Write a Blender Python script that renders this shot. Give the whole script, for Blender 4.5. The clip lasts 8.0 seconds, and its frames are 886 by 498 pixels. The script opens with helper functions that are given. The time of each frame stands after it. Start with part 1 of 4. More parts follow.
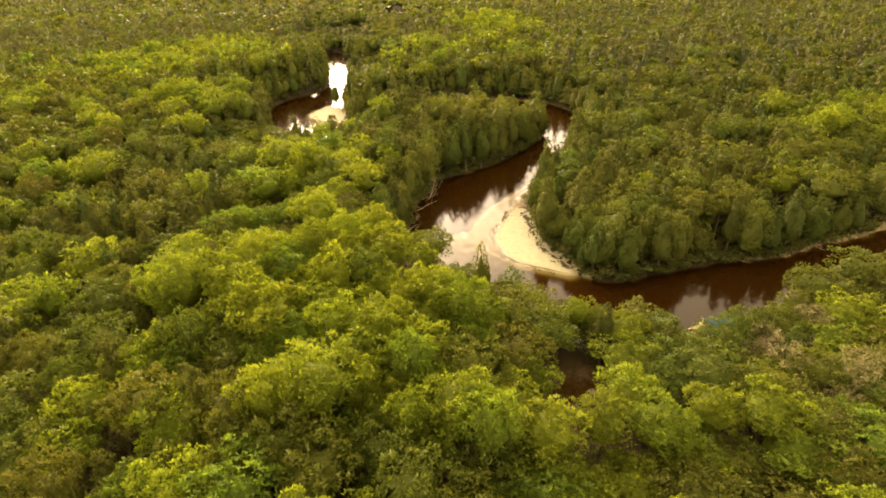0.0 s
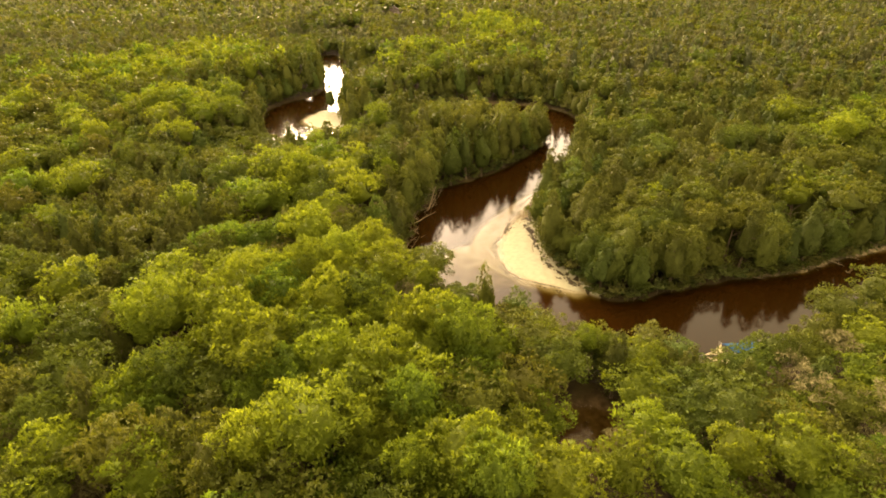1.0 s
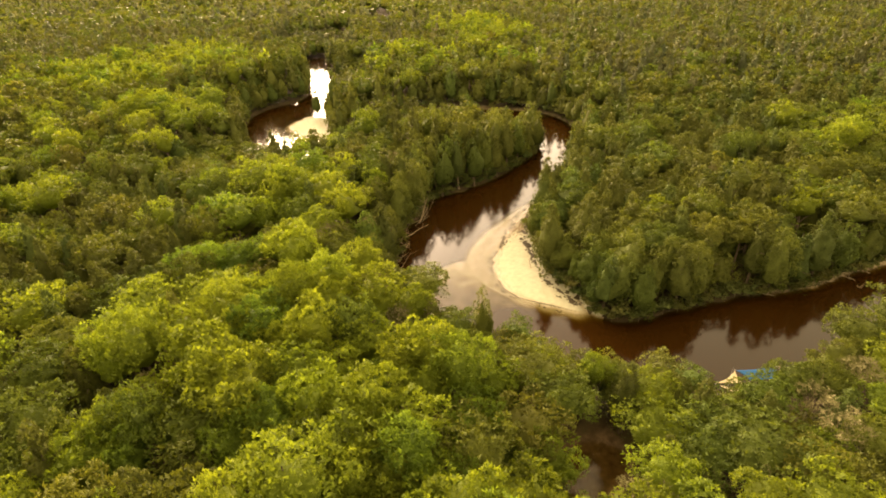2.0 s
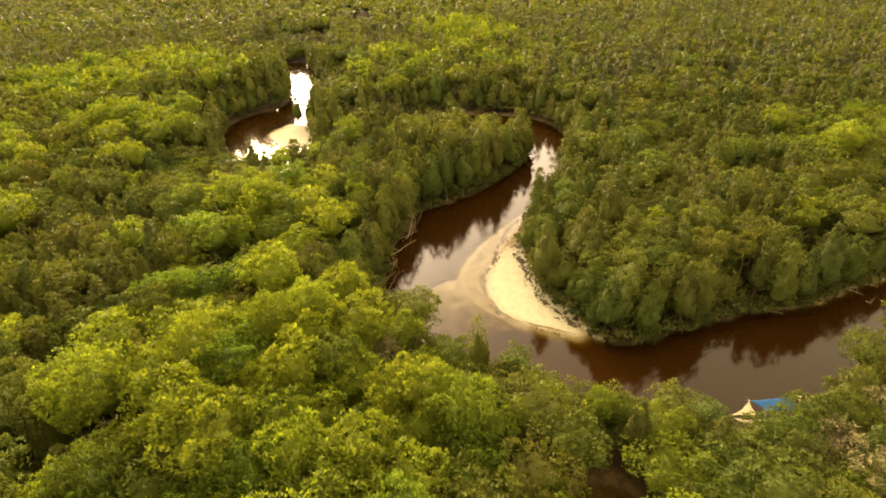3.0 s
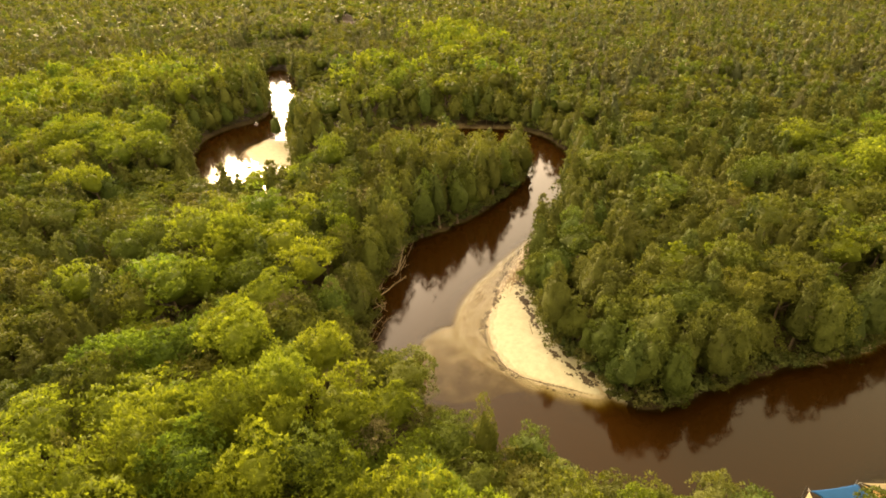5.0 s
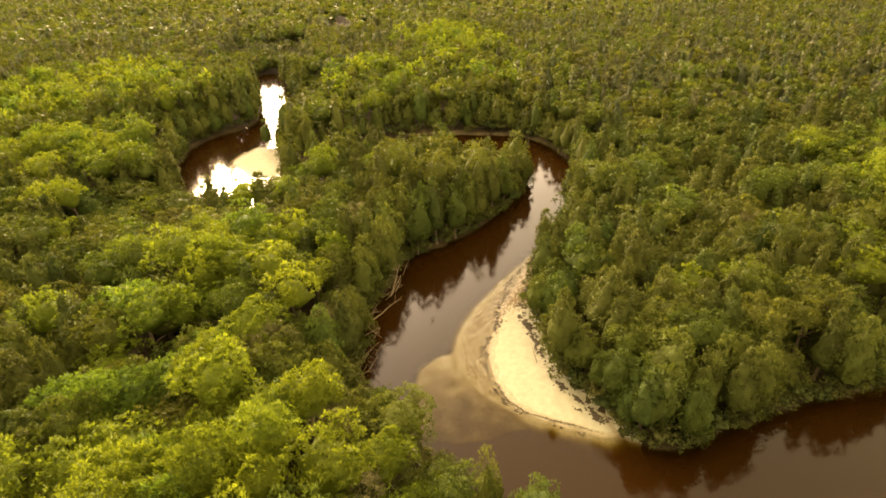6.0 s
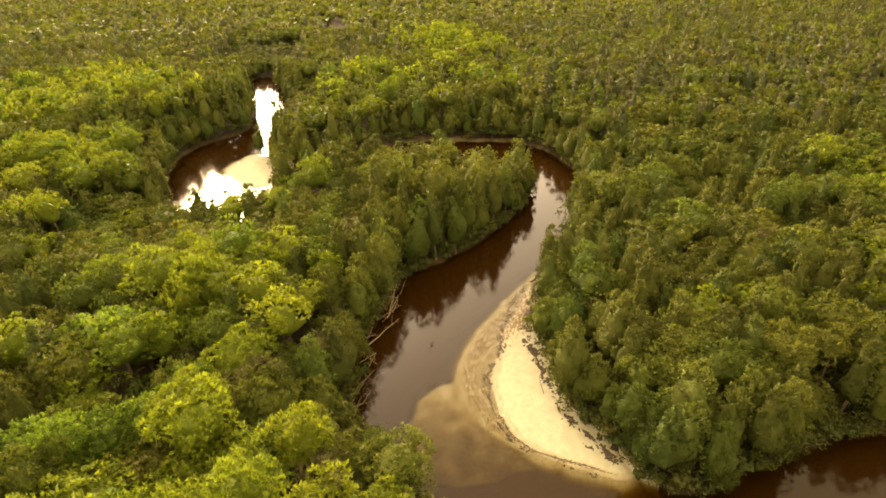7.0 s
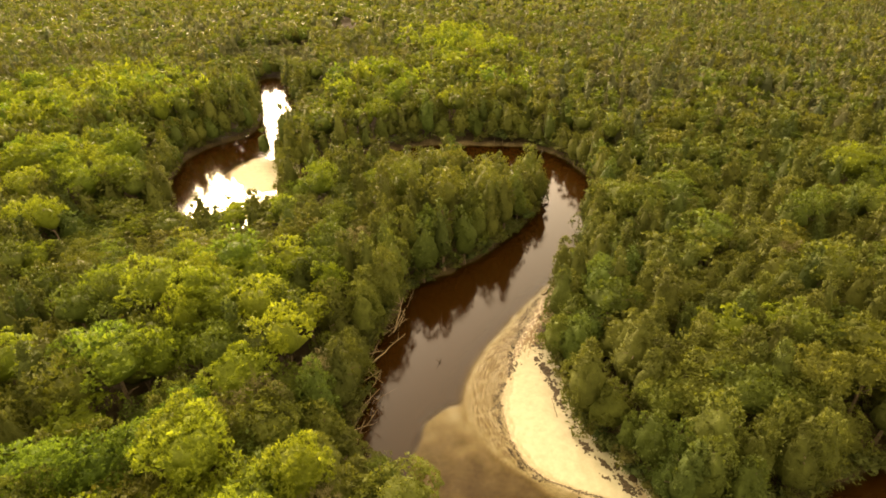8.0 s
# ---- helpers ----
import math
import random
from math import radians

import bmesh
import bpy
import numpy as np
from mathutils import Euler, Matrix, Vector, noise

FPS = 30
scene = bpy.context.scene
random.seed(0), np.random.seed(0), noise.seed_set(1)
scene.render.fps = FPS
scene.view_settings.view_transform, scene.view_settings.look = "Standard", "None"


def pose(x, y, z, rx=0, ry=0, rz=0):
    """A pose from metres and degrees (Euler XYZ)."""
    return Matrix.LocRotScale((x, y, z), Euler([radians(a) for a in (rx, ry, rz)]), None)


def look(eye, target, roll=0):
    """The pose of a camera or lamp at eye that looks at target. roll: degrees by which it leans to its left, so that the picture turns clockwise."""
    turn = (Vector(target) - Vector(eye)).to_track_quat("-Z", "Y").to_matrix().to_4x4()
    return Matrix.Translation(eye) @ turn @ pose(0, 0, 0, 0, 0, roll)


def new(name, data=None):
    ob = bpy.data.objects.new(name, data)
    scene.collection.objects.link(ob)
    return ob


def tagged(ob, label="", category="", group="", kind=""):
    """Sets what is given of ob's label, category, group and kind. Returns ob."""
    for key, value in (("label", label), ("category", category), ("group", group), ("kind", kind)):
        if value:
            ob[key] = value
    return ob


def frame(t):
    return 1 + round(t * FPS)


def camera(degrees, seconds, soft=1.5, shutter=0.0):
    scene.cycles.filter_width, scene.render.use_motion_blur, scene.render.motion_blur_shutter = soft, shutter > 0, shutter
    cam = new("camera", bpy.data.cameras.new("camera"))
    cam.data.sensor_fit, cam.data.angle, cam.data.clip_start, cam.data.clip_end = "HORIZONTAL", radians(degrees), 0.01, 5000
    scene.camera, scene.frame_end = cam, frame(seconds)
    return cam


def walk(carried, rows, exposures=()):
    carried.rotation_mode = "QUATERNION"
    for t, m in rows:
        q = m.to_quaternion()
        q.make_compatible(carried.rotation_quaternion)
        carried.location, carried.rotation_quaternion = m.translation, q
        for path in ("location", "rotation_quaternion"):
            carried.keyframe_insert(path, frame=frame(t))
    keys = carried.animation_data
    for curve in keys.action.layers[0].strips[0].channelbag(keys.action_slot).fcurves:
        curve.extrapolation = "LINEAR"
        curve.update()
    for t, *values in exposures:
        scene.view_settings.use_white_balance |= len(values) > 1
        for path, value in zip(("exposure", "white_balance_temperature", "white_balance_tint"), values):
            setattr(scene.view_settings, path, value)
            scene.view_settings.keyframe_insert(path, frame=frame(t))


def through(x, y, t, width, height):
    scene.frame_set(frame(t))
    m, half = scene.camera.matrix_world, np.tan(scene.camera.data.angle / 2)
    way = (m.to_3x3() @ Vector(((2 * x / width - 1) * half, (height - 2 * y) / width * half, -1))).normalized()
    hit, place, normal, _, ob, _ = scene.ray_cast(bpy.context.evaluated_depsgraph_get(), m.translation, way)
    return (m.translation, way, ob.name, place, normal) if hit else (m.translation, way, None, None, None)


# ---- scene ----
EXPOSURE = 2.12
cam = camera(76.9, 8.0, soft=1.7)
PATH = [
    (0, (-2.967, -2.891, 70.014), (-2.978, -1.158, 69.016), -2.35),
    (0.5, (-3.346, 0.823, 70.036), (-3.352, 2.556, 69.037), -2.28),
    (1, (-3.703, 4.588, 70.016), (-3.702, 6.321, 69.017), -2.28),
    (1.5, (-4.014, 8.482, 69.992), (-4.000, 10.215, 68.993), -2.25),
    (1.7, (-4.135, 10.081, 69.976), (-4.112, 11.814, 68.977), -2.26),
    (2, (-4.310, 12.512, 69.949), (-4.272, 14.244, 68.950), -2.28),
    (2.4, (-4.525, 15.803, 69.904), (-4.466, 17.535, 68.905), -2.31),
    (2.8, (-4.709, 19.143, 69.848), (-4.629, 20.874, 68.848), -2.33),
    (3, (-4.784, 20.827, 69.815), (-4.695, 22.558, 68.816), -2.34),
    (3.5, (-4.941, 24.989, 69.753), (-4.831, 26.719, 68.755), -2.34),
    (4, (-4.963, 29.248, 69.660), (-4.846, 30.978, 68.663), -2.33),
    (4.5, (-4.915, 33.623, 69.536), (-4.789, 35.353, 68.540), -2.34),
    (4.7, (-4.847, 35.350, 69.510), (-4.719, 37.080, 68.514), -2.35),
    (5, (-4.715, 37.945, 69.478), (-4.584, 39.674, 68.483), -2.37),
    (5.4, (-4.492, 41.397, 69.451), (-4.356, 43.126, 68.455), -2.40),
    (5.8, (-4.229, 44.813, 69.442), (-4.088, 46.542, 68.446), -2.44),
    (6, (-4.088, 46.494, 69.443), (-3.944, 48.222, 68.447), -2.46),
    (6.5, (-3.833, 50.524, 69.431), (-3.686, 52.251, 68.434), -2.45),
    (7, (-3.514, 54.238, 69.418), (-3.364, 55.966, 68.422), -2.50),
    (7.5, (-3.264, 57.344, 69.435), (-3.120, 59.073, 68.441), -2.50),
    (8, (-3.204, 59.442, 69.389), (-3.082, 61.171, 68.392), -2.52),
]
walk(cam, [(t, look(eye, target, roll)) for t, eye, target, roll in PATH],
     exposures=[(0.0, EXPOSURE, 9000, 20), (7.0, EXPOSURE + 0.03, 9000, 20), (8.0, EXPOSURE + 0.06, 9000, 20)])

# ---- daylight: low hazy sun ahead and to the left ----
SUN_ELEV, SUN_AZ = 23.0, -18.0
world = bpy.data.worlds.new("sky")
scene.world = world
world.use_nodes = True
wn = world.node_tree.nodes
sky = wn.new("ShaderNodeTexSky")
sky.sky_type, sky.sun_disc = "NISHITA", False
sky.sun_elevation, sky.sun_rotation = radians(SUN_ELEV), radians(SUN_AZ)
sky.air_density, sky.dust_density, sky.ozone_density = 0.18, 3.2, 0.1
wn["Background"].inputs["Strength"].default_value = 0.198
veil = wn.new("ShaderNodeMix")  # thin even haze over the whole sky
veil.data_type, veil.blend_type = "RGBA", "ADD"
veil.inputs[0].default_value = 1.0
veil.inputs[7].default_value = (3.7, 3.2, 1.6, 1)
world.node_tree.links.new(sky.outputs["Color"], veil.inputs[6])
world.node_tree.links.new(veil.outputs[2], wn["Background"].inputs["Color"])
sun = new("sun", bpy.data.lights.new("sun", "SUN"))
sun.data.energy, sun.data.angle, sun.data.color = 0.46, radians(9.0), (1.0, 0.80, 0.50)
SUN_WAY = Vector((math.sin(radians(SUN_AZ)) * math.cos(radians(SUN_ELEV)),
                  math.cos(radians(SUN_AZ)) * math.cos(radians(SUN_ELEV)), math.sin(radians(SUN_ELEV))))
sun.matrix_world = look(SUN_WAY * 300, (0, 0, 0))


# ---- materials ----
class Mat:
    """A node material under construction."""

    def __init__(self, name):
        self.m = bpy.data.materials.new(name)
        self.m.use_nodes = True
        self.n, self.l = self.m.node_tree.nodes, self.m.node_tree.links
        self.b = self.n["Principled BSDF"]
        self.out = self.n["Material Output"]

    def node(self, kind, **settings):
        nd = self.n.new(kind)
        for k, v in settings.items():
            setattr(nd, k, v)
        return nd

    def put(self, value, socket):
        if isinstance(value, bpy.types.NodeSocket):
            self.l.new(value, socket)
        else:
            socket.default_value = value

    def math(self, op, a, b=0.0, clamp=False):
        nd = self.node("ShaderNodeMath", operation=op, use_clamp=clamp)
        self.put(a, nd.inputs[0])
        self.put(b, nd.inputs[1])
        return nd.outputs[0]

    def mix(self, fac, a, b, blend="MIX"):
        nd = self.node("ShaderNodeMix", data_type="RGBA", blend_type=blend)
        self.put(fac, nd.inputs[0])
        self.put(a, nd.inputs[6])
        self.put(b, nd.inputs[7])
        return nd.outputs[2]

    def pos(self):
        return self.node("ShaderNodeNewGeometry").outputs["Position"]

    def noise(self, scale, detail=3.0, vector=None, rough=0.55):
        nd = self.node("ShaderNodeTexNoise")
        nd.inputs["Scale"].default_value, nd.inputs["Detail"].default_value = scale, detail
        nd.inputs["Roughness"].default_value = rough
        self.l.new(vector if vector is not None else self.pos(), nd.inputs["Vector"])
        return nd.outputs["Fac"]

    def ramp(self, fac, stops):
        nd = self.node("ShaderNodeValToRGB")
        el = nd.color_ramp.elements
        while len(el) < len(stops):
            el.new(0.5)
        for e, (p, c) in zip(el, stops):
            e.position, e.color = p, (*c, 1)
        self.put(fac, nd.inputs[0])
        return nd.outputs[0]

    def attr(self, name):
        return self.node("ShaderNodeAttribute", attribute_name=name).outputs["Fac"]

    def bump(self, height, strength, distance):
        nd = self.node("ShaderNodeBump")
        nd.inputs["Strength"].default_value, nd.inputs["Distance"].default_value = strength, distance
        self.l.new(height, nd.inputs["Height"])
        self.l.new(nd.outputs[0], self.b.inputs["Normal"])
        return nd.outputs[0]

    def set(self, rough, color=None, spec=0.5, metal=0.0):
        self.put(rough, self.b.inputs["Roughness"])
        self.b.inputs["Specular IOR Level"].default_value = spec
        self.b.inputs["Metallic"].default_value = metal
        if color is not None:
            self.put(color if isinstance(color, bpy.types.NodeSocket) else (*color, 1), self.b.inputs["Base Color"])
        return self


def leaf_material(name, a, b, c, glow=0.45, rough=0.65):
    """Leaves: a colour of its own for each tree, a shade of its own for each spray, light shining through."""
    m = Mat(name)
    tree = m.math("FRACT", m.math("ADD", m.attr("tint"), m.node("ShaderNodeObjectInfo").outputs["Random"]))
    col = m.ramp(tree, [(0.0, a), (0.5, b), (1.0, c)])
    spray = m.node("ShaderNodeNewGeometry").outputs["Random Per Island"]
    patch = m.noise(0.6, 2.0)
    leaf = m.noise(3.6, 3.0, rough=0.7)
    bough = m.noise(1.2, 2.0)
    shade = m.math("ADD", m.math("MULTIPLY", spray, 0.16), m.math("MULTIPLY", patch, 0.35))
    # leaf and bough noise: colour is darkest where the bump sinks deepest
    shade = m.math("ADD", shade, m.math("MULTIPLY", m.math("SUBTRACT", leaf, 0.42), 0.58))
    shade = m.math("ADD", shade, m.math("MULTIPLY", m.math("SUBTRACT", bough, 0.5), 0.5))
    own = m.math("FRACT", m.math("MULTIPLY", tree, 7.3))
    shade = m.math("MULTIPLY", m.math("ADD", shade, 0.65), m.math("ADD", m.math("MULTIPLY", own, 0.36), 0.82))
    grey = m.node("ShaderNodeCombineColor")
    for i in range(3):
        m.l.new(shade, grey.inputs[i])
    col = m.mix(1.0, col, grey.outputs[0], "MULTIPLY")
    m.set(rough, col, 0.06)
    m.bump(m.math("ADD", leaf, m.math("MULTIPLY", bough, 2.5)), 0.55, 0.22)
    through = m.node("ShaderNodeBsdfTranslucent")
    m.l.new(m.mix(1.0, col, (1.38, 1.31, 0.60, 1), "MULTIPLY"), through.inputs["Color"])
    blend = m.node("ShaderNodeMixShader")
    blend.inputs[0].default_value = glow
    m.l.new(m.b.outputs[0], blend.inputs[1])
    m.l.new(through.outputs[0], blend.inputs[2])
    m.l.new(blend.outputs[0], m.out.inputs["Surface"])
    return m.m


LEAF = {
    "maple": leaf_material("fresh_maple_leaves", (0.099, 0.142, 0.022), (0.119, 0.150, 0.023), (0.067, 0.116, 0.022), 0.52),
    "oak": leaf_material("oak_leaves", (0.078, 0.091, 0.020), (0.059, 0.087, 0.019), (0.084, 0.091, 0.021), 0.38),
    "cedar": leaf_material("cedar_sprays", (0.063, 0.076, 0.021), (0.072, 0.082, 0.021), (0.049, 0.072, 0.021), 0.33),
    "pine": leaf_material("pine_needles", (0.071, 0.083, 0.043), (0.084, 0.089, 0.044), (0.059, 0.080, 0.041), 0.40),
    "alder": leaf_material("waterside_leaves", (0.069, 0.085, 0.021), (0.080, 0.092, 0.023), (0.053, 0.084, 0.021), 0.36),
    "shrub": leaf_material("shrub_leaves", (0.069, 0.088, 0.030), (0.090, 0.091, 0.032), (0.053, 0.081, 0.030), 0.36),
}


def bark_material(name, a, b):
    m = Mat(name)
    m.set(0.9, m.ramp(m.noise(3.0, 5.0), [(0.3, a), (0.7, b)]), 0.2)
    m.bump(m.noise(14.0, 4.0), 0.5, 0.05)
    return m.m


BARK = bark_material("grey_brown_bark", (0.05, 0.035, 0.022), (0.13, 0.10, 0.07))
TWIG = bark_material("pale_bare_twigs", (0.105, 0.098, 0.044), (0.175, 0.160, 0.074))
DRIFT = bark_material("bleached_driftwood", (0.12, 0.09, 0.06), (0.27, 0.215, 0.15))
WET_WOOD = bark_material("dark_wet_wood", (0.025, 0.018, 0.012), (0.07, 0.05, 0.032))


def litter_material():
    m = Mat("leaf_litter")
    m.set(0.85, m.ramp(m.noise(2.5, 5.0), [(0.3, (0.022, 0.018, 0.012)), (0.7, (0.065, 0.05, 0.032))]), 0.2)
    return m.m


LITTER = litter_material()


def ground_material():
    m = Mat("swamp_floor")
    soil = m.ramp(m.noise(0.35, 6.0), [(0.3, (0.018, 0.012, 0.006)), (0.55, (0.036, 0.026, 0.011)), (0.75, (0.028, 0.032, 0.008))])
    sand = m.ramp(m.noise(1.3, 5.0), [(0.35, (0.12, 0.09, 0.05)), (0.7, (0.30, 0.25, 0.16))])
    sandy = m.math("MULTIPLY", m.attr("sandy"), m.ramp(m.noise(0.5, 4.0), [(0.3, (0.35,) * 3), (0.6, (1,) * 3)]), True)
    mud = m.ramp(m.noise(0.8, 5.0), [(0.3, (0.055, 0.034, 0.016)), (0.7, (0.125, 0.082, 0.042))])
    m.set(0.9, m.mix(m.attr("mud"), m.mix(sandy, soil, sand), mud), 0.2)
    m.bump(m.noise(2.0, 6.0), 0.7, 0.25)
    return m.m


def sand_material():
    """White river sand: dry on top, darker where wet, dark streaks of litter drawn along the current."""
    m = Mat("white_river_sand")
    p = m.pos()
    z = m.node("ShaderNodeSeparateXYZ")
    m.l.new(p, z.inputs[0])
    dry = m.ramp(m.noise(0.9, 6.0), [(0.3, (0.208, 0.203, 0.146)), (0.7, (0.264, 0.256, 0.188))])
    wet = m.ramp(m.noise(1.6, 5.0), [(0.3, (0.150, 0.128, 0.080)), (0.7, (0.220, 0.190, 0.120))])
    level = m.math("ADD", z.outputs[2], m.math("MULTIPLY", m.math("SUBTRACT", m.noise(0.7, 4.0), 0.5), 0.10))
    wetness = m.node("ShaderNodeMapRange")
    wetness.inputs[1].default_value, wetness.inputs[2].default_value = 0.04, 0.14
    m.l.new(level, wetness.inputs[0])
    col = m.mix(wetness.outputs[0], wet, dry)
    flow = m.node("ShaderNodeCombineXYZ")
    m.l.new(m.attr("rim"), flow.inputs[0])
    m.l.new(m.math("MULTIPLY", m.attr("along"), 0.34), flow.inputs[1])
    streak = m.ramp(m.math("ADD", m.noise(2.3, 6.0, flow.outputs[0], 0.72), m.math("MULTIPLY", m.math("SUBTRACT", m.attr("streaks"), 0.75), 0.42)), [(0.50, (0,) * 3), (0.60, (1,) * 3)])
    col = m.mix(m.math("MULTIPLY", streak, m.attr("streaks")), col, (0.10, 0.07, 0.04, 1))
    pale = m.ramp(m.noise(2.4, 5.0, flow.outputs[0], 0.65), [(0.48, (0,) * 3), (0.62, (1,) * 3)])
    col = m.mix(m.math("MULTIPLY", m.math("MULTIPLY", pale, m.attr("streaks")), m.math("SUBTRACT", 1.0, wetness.outputs[0])), col, (0.27, 0.24, 0.165, 1))
    m.set(m.ramp(wetness.outputs[0], [(0, (0.5,) * 3), (1, (0.9,) * 3)]), col, 0.2)
    m.bump(m.noise(3.0, 6.0), 0.4, 0.08)
    return m.m


def water_material():
    """Tea-coloured river: what lies below shows through, the redder and darker the deeper; the surface mirrors."""
    m = Mat("tea_coloured_water")
    depth = m.math("MAXIMUM", m.attr("depth"), 0.0)
    tint = m.node("ShaderNodeCombineColor")
    for i, k in enumerate((0.95, 1.28, 2.7)):
        m.l.new(m.math("EXPONENT", m.math("MULTIPLY", depth, -k)), tint.inputs[i])
    clear = m.node("ShaderNodeBsdfTransparent")
    m.l.new(tint.outputs[0], clear.inputs["Color"])
    murk = m.node("ShaderNodeBsdfDiffuse")
    murk.inputs["Color"].default_value = (0.0160, 0.0063, 0.0012, 1)
    body = m.node("ShaderNodeMixShader")
    m.l.new(m.math("MULTIPLY", m.math("SUBTRACT", 1.0, m.math("EXPONENT", m.math("MULTIPLY", depth, -1.2))), 0.85), body.inputs[0])
    m.l.new(clear.outputs[0], body.inputs[1])
    m.l.new(murk.outputs[0], body.inputs[2])
    mirror = m.node("ShaderNodeBsdfGlossy")
    mirror.inputs["Roughness"].default_value = 0.085
    mirror.inputs["Color"].default_value = (0.94, 0.97, 0.92, 1)
    bump = m.node("ShaderNodeBump")
    bump.inputs["Strength"].default_value, bump.inputs["Distance"].default_value = 0.10, 0.05
    m.l.new(m.noise(1.2, 4.0), bump.inputs["Height"])
    m.l.new(bump.outputs[0], mirror.inputs["Normal"])
    fres = m.node("ShaderNodeFresnel")
    fres.inputs["IOR"].default_value = 1.24
    m.l.new(bump.outputs[0], fres.inputs["Normal"])
    top = m.node("ShaderNodeMixShader")
    m.l.new(fres.outputs[0], top.inputs[0])
    m.l.new(body.outputs[0], top.inputs[1])
    m.l.new(mirror.outputs[0], top.inputs[2])
    m.l.new(top.outputs[0], m.out.inputs["Surface"])
    return m.m


GROUND, SAND, WATER = ground_material(), sand_material(), water_material()


def cloth_material(name, col, glow=0.3):
    m = Mat(name)
    shade = m.ramp(m.noise(1.2, 4.0), [(0.3, tuple(v * 0.82 for v in col)), (0.7, col)])
    m.set(0.7, shade, 0.3)
    m.bump(m.noise(60.0, 2.0), 0.2, 0.01)
    through = m.node("ShaderNodeBsdfTranslucent")
    m.l.new(shade, through.inputs["Color"])
    blend = m.node("ShaderNodeMixShader")
    blend.inputs[0].default_value = glow
    m.l.new(m.b.outputs[0], blend.inputs[1])
    m.l.new(through.outputs[0], blend.inputs[2])
    m.l.new(blend.outputs[0], m.out.inputs["Surface"])
    return m.m


# ---- the plan ----
def rounded(points, times=2):
    """A closed outline with its corners cut, so that banks run in curves."""
    p = np.array(points, float)
    for _ in range(times):
        q = np.roll(p, -1, 0)
        p = np.stack([0.75 * p + 0.25 * q, 0.25 * p + 0.75 * q], 1).reshape(-1, 2)
    return p


def outside(x, y, poly):
    """Metres from the outline, negative inside."""
    x, y = np.asarray(x, float), np.asarray(y, float)
    best, inside = np.full(x.shape, 1e9), np.zeros(x.shape, bool)
    for (ax, ay), (bx, by) in zip(poly, np.roll(poly, -1, 0)):
        dx, dy = bx - ax, by - ay
        s = np.clip(((x - ax) * dx + (y - ay) * dy) / (dx * dx + dy * dy + 1e-9), 0, 1)
        best = np.minimum(best, np.hypot(x - ax - s * dx, y - ay - s * dy))
        if abs(dy) > 1e-9:
            inside ^= ((ay > y) != (by > y)) & (x < dx * (y - ay) / dy + ax)
    return np.where(inside, -best, best)


def waves(x, y, size, seed):
    """Smooth irregular values about -1 to 1 over the plan."""
    r = np.random.RandomState(seed)
    v = 0
    for k in range(7):
        a, p, f = r.uniform(0, 6.283), r.uniform(0, 6.283), (0.6 + 0.35 * k) * 6.283 / size / 2
        v = v + np.sin((x * math.cos(a) + y * math.sin(a)) * f + p + 1.3 * np.sin((y * math.cos(a) - x * math.sin(a)) * f * 0.7 + p * 2))
    return v / 3.2


RIVER = rounded([
    (230, 132), (130, 106), (100, 97), (80, 91), (64, 85), (56, 82), (45, 80), (34, 79.5), (26, 80),
    (18, 83), (12, 89), (5, 90.5), (0, 95), (-3, 101), (-4, 107), (-9.5, 111.5), (-17, 116), (-15.5, 123), (-13, 130), (-14.5, 136),
    (-13.5, 143), (-9, 149), (-6.5, 158), (-4, 163.5), (4, 167.5), (9.5, 171.5), (16, 176.5), (25, 186), (33, 197), (37, 206.5), (33, 215), (22, 219), (5, 226),
    (-10, 229), (-25, 222), (-38, 210), (-50, 196), (-61, 195), (-69, 209), (-76, 223), (-81, 242), (-81, 262), (-76, 272), (-70, 277),
    (-62, 284), (-62.5, 303), (-68, 330), (-74, 352), (-80, 384), (-69, 388), (-60, 366), (-56, 347), (-52, 330), (-45.5, 310), (-45.5, 294),
    (-49, 272), (-44, 250), (-40, 238), (-34, 238), (-23, 244), (-15.7, 246), (-5.5, 254), (6.6, 258), (18.6, 255), (33, 251.5), (45, 247),
    (51, 236), (54, 222), (55, 206), (49.5, 193), (42.5, 180), (36.5, 169), (30, 158.5), (27.5, 154), (22.5, 142.5), (21.5, 134),
    (21.5, 127), (21.8, 119), (23.5, 113.5), (26.5, 109), (27, 103.5), (34, 100), (46, 104), (58.5, 107), (71, 108), (85.5, 112.3), (94, 115.4),
    (130, 128), (230, 160)])
POOL = rounded([(-28, 462), (-38, 462), (-44, 498), (-45, 514), (-40, 534), (-27, 530), (-28, 500)])
BAR = rounded([(26.5, 103.2), (18, 107.6), (13.5, 111.2), (11, 115), (10, 121), (10.3, 127), (14, 138), (20.5, 149), (26, 157.5), (28.5, 159), (24.5, 143), (23.2, 134), (23, 127), (23.4, 119), (25.3, 113), (28, 107)])
SHELF = rounded([(27, 103.5), (15, 108.5), (9, 107), (2, 106), (-5.5, 109), (-5.2, 116), (-3.8, 121), (-2, 125), (0.5, 127), (4, 126.5), (5, 132), (8.5, 139), (16, 148.5),
                 (25, 159), (32, 163), (33, 140), (33, 112)])
RIPPLES = rounded([(20, 106.3), (12, 111), (6.5, 117), (4.2, 124), (4, 128), (6, 134), (9.5, 140), (17, 149), (26, 159.5), (30, 150), (28, 112)])
INLET = rounded([(10.5, 59), (13, 55.5), (16.5, 57), (19, 62.5), (23.5, 66), (23.5, 70.5), (20, 72.5), (15, 72), (12.5, 66)])
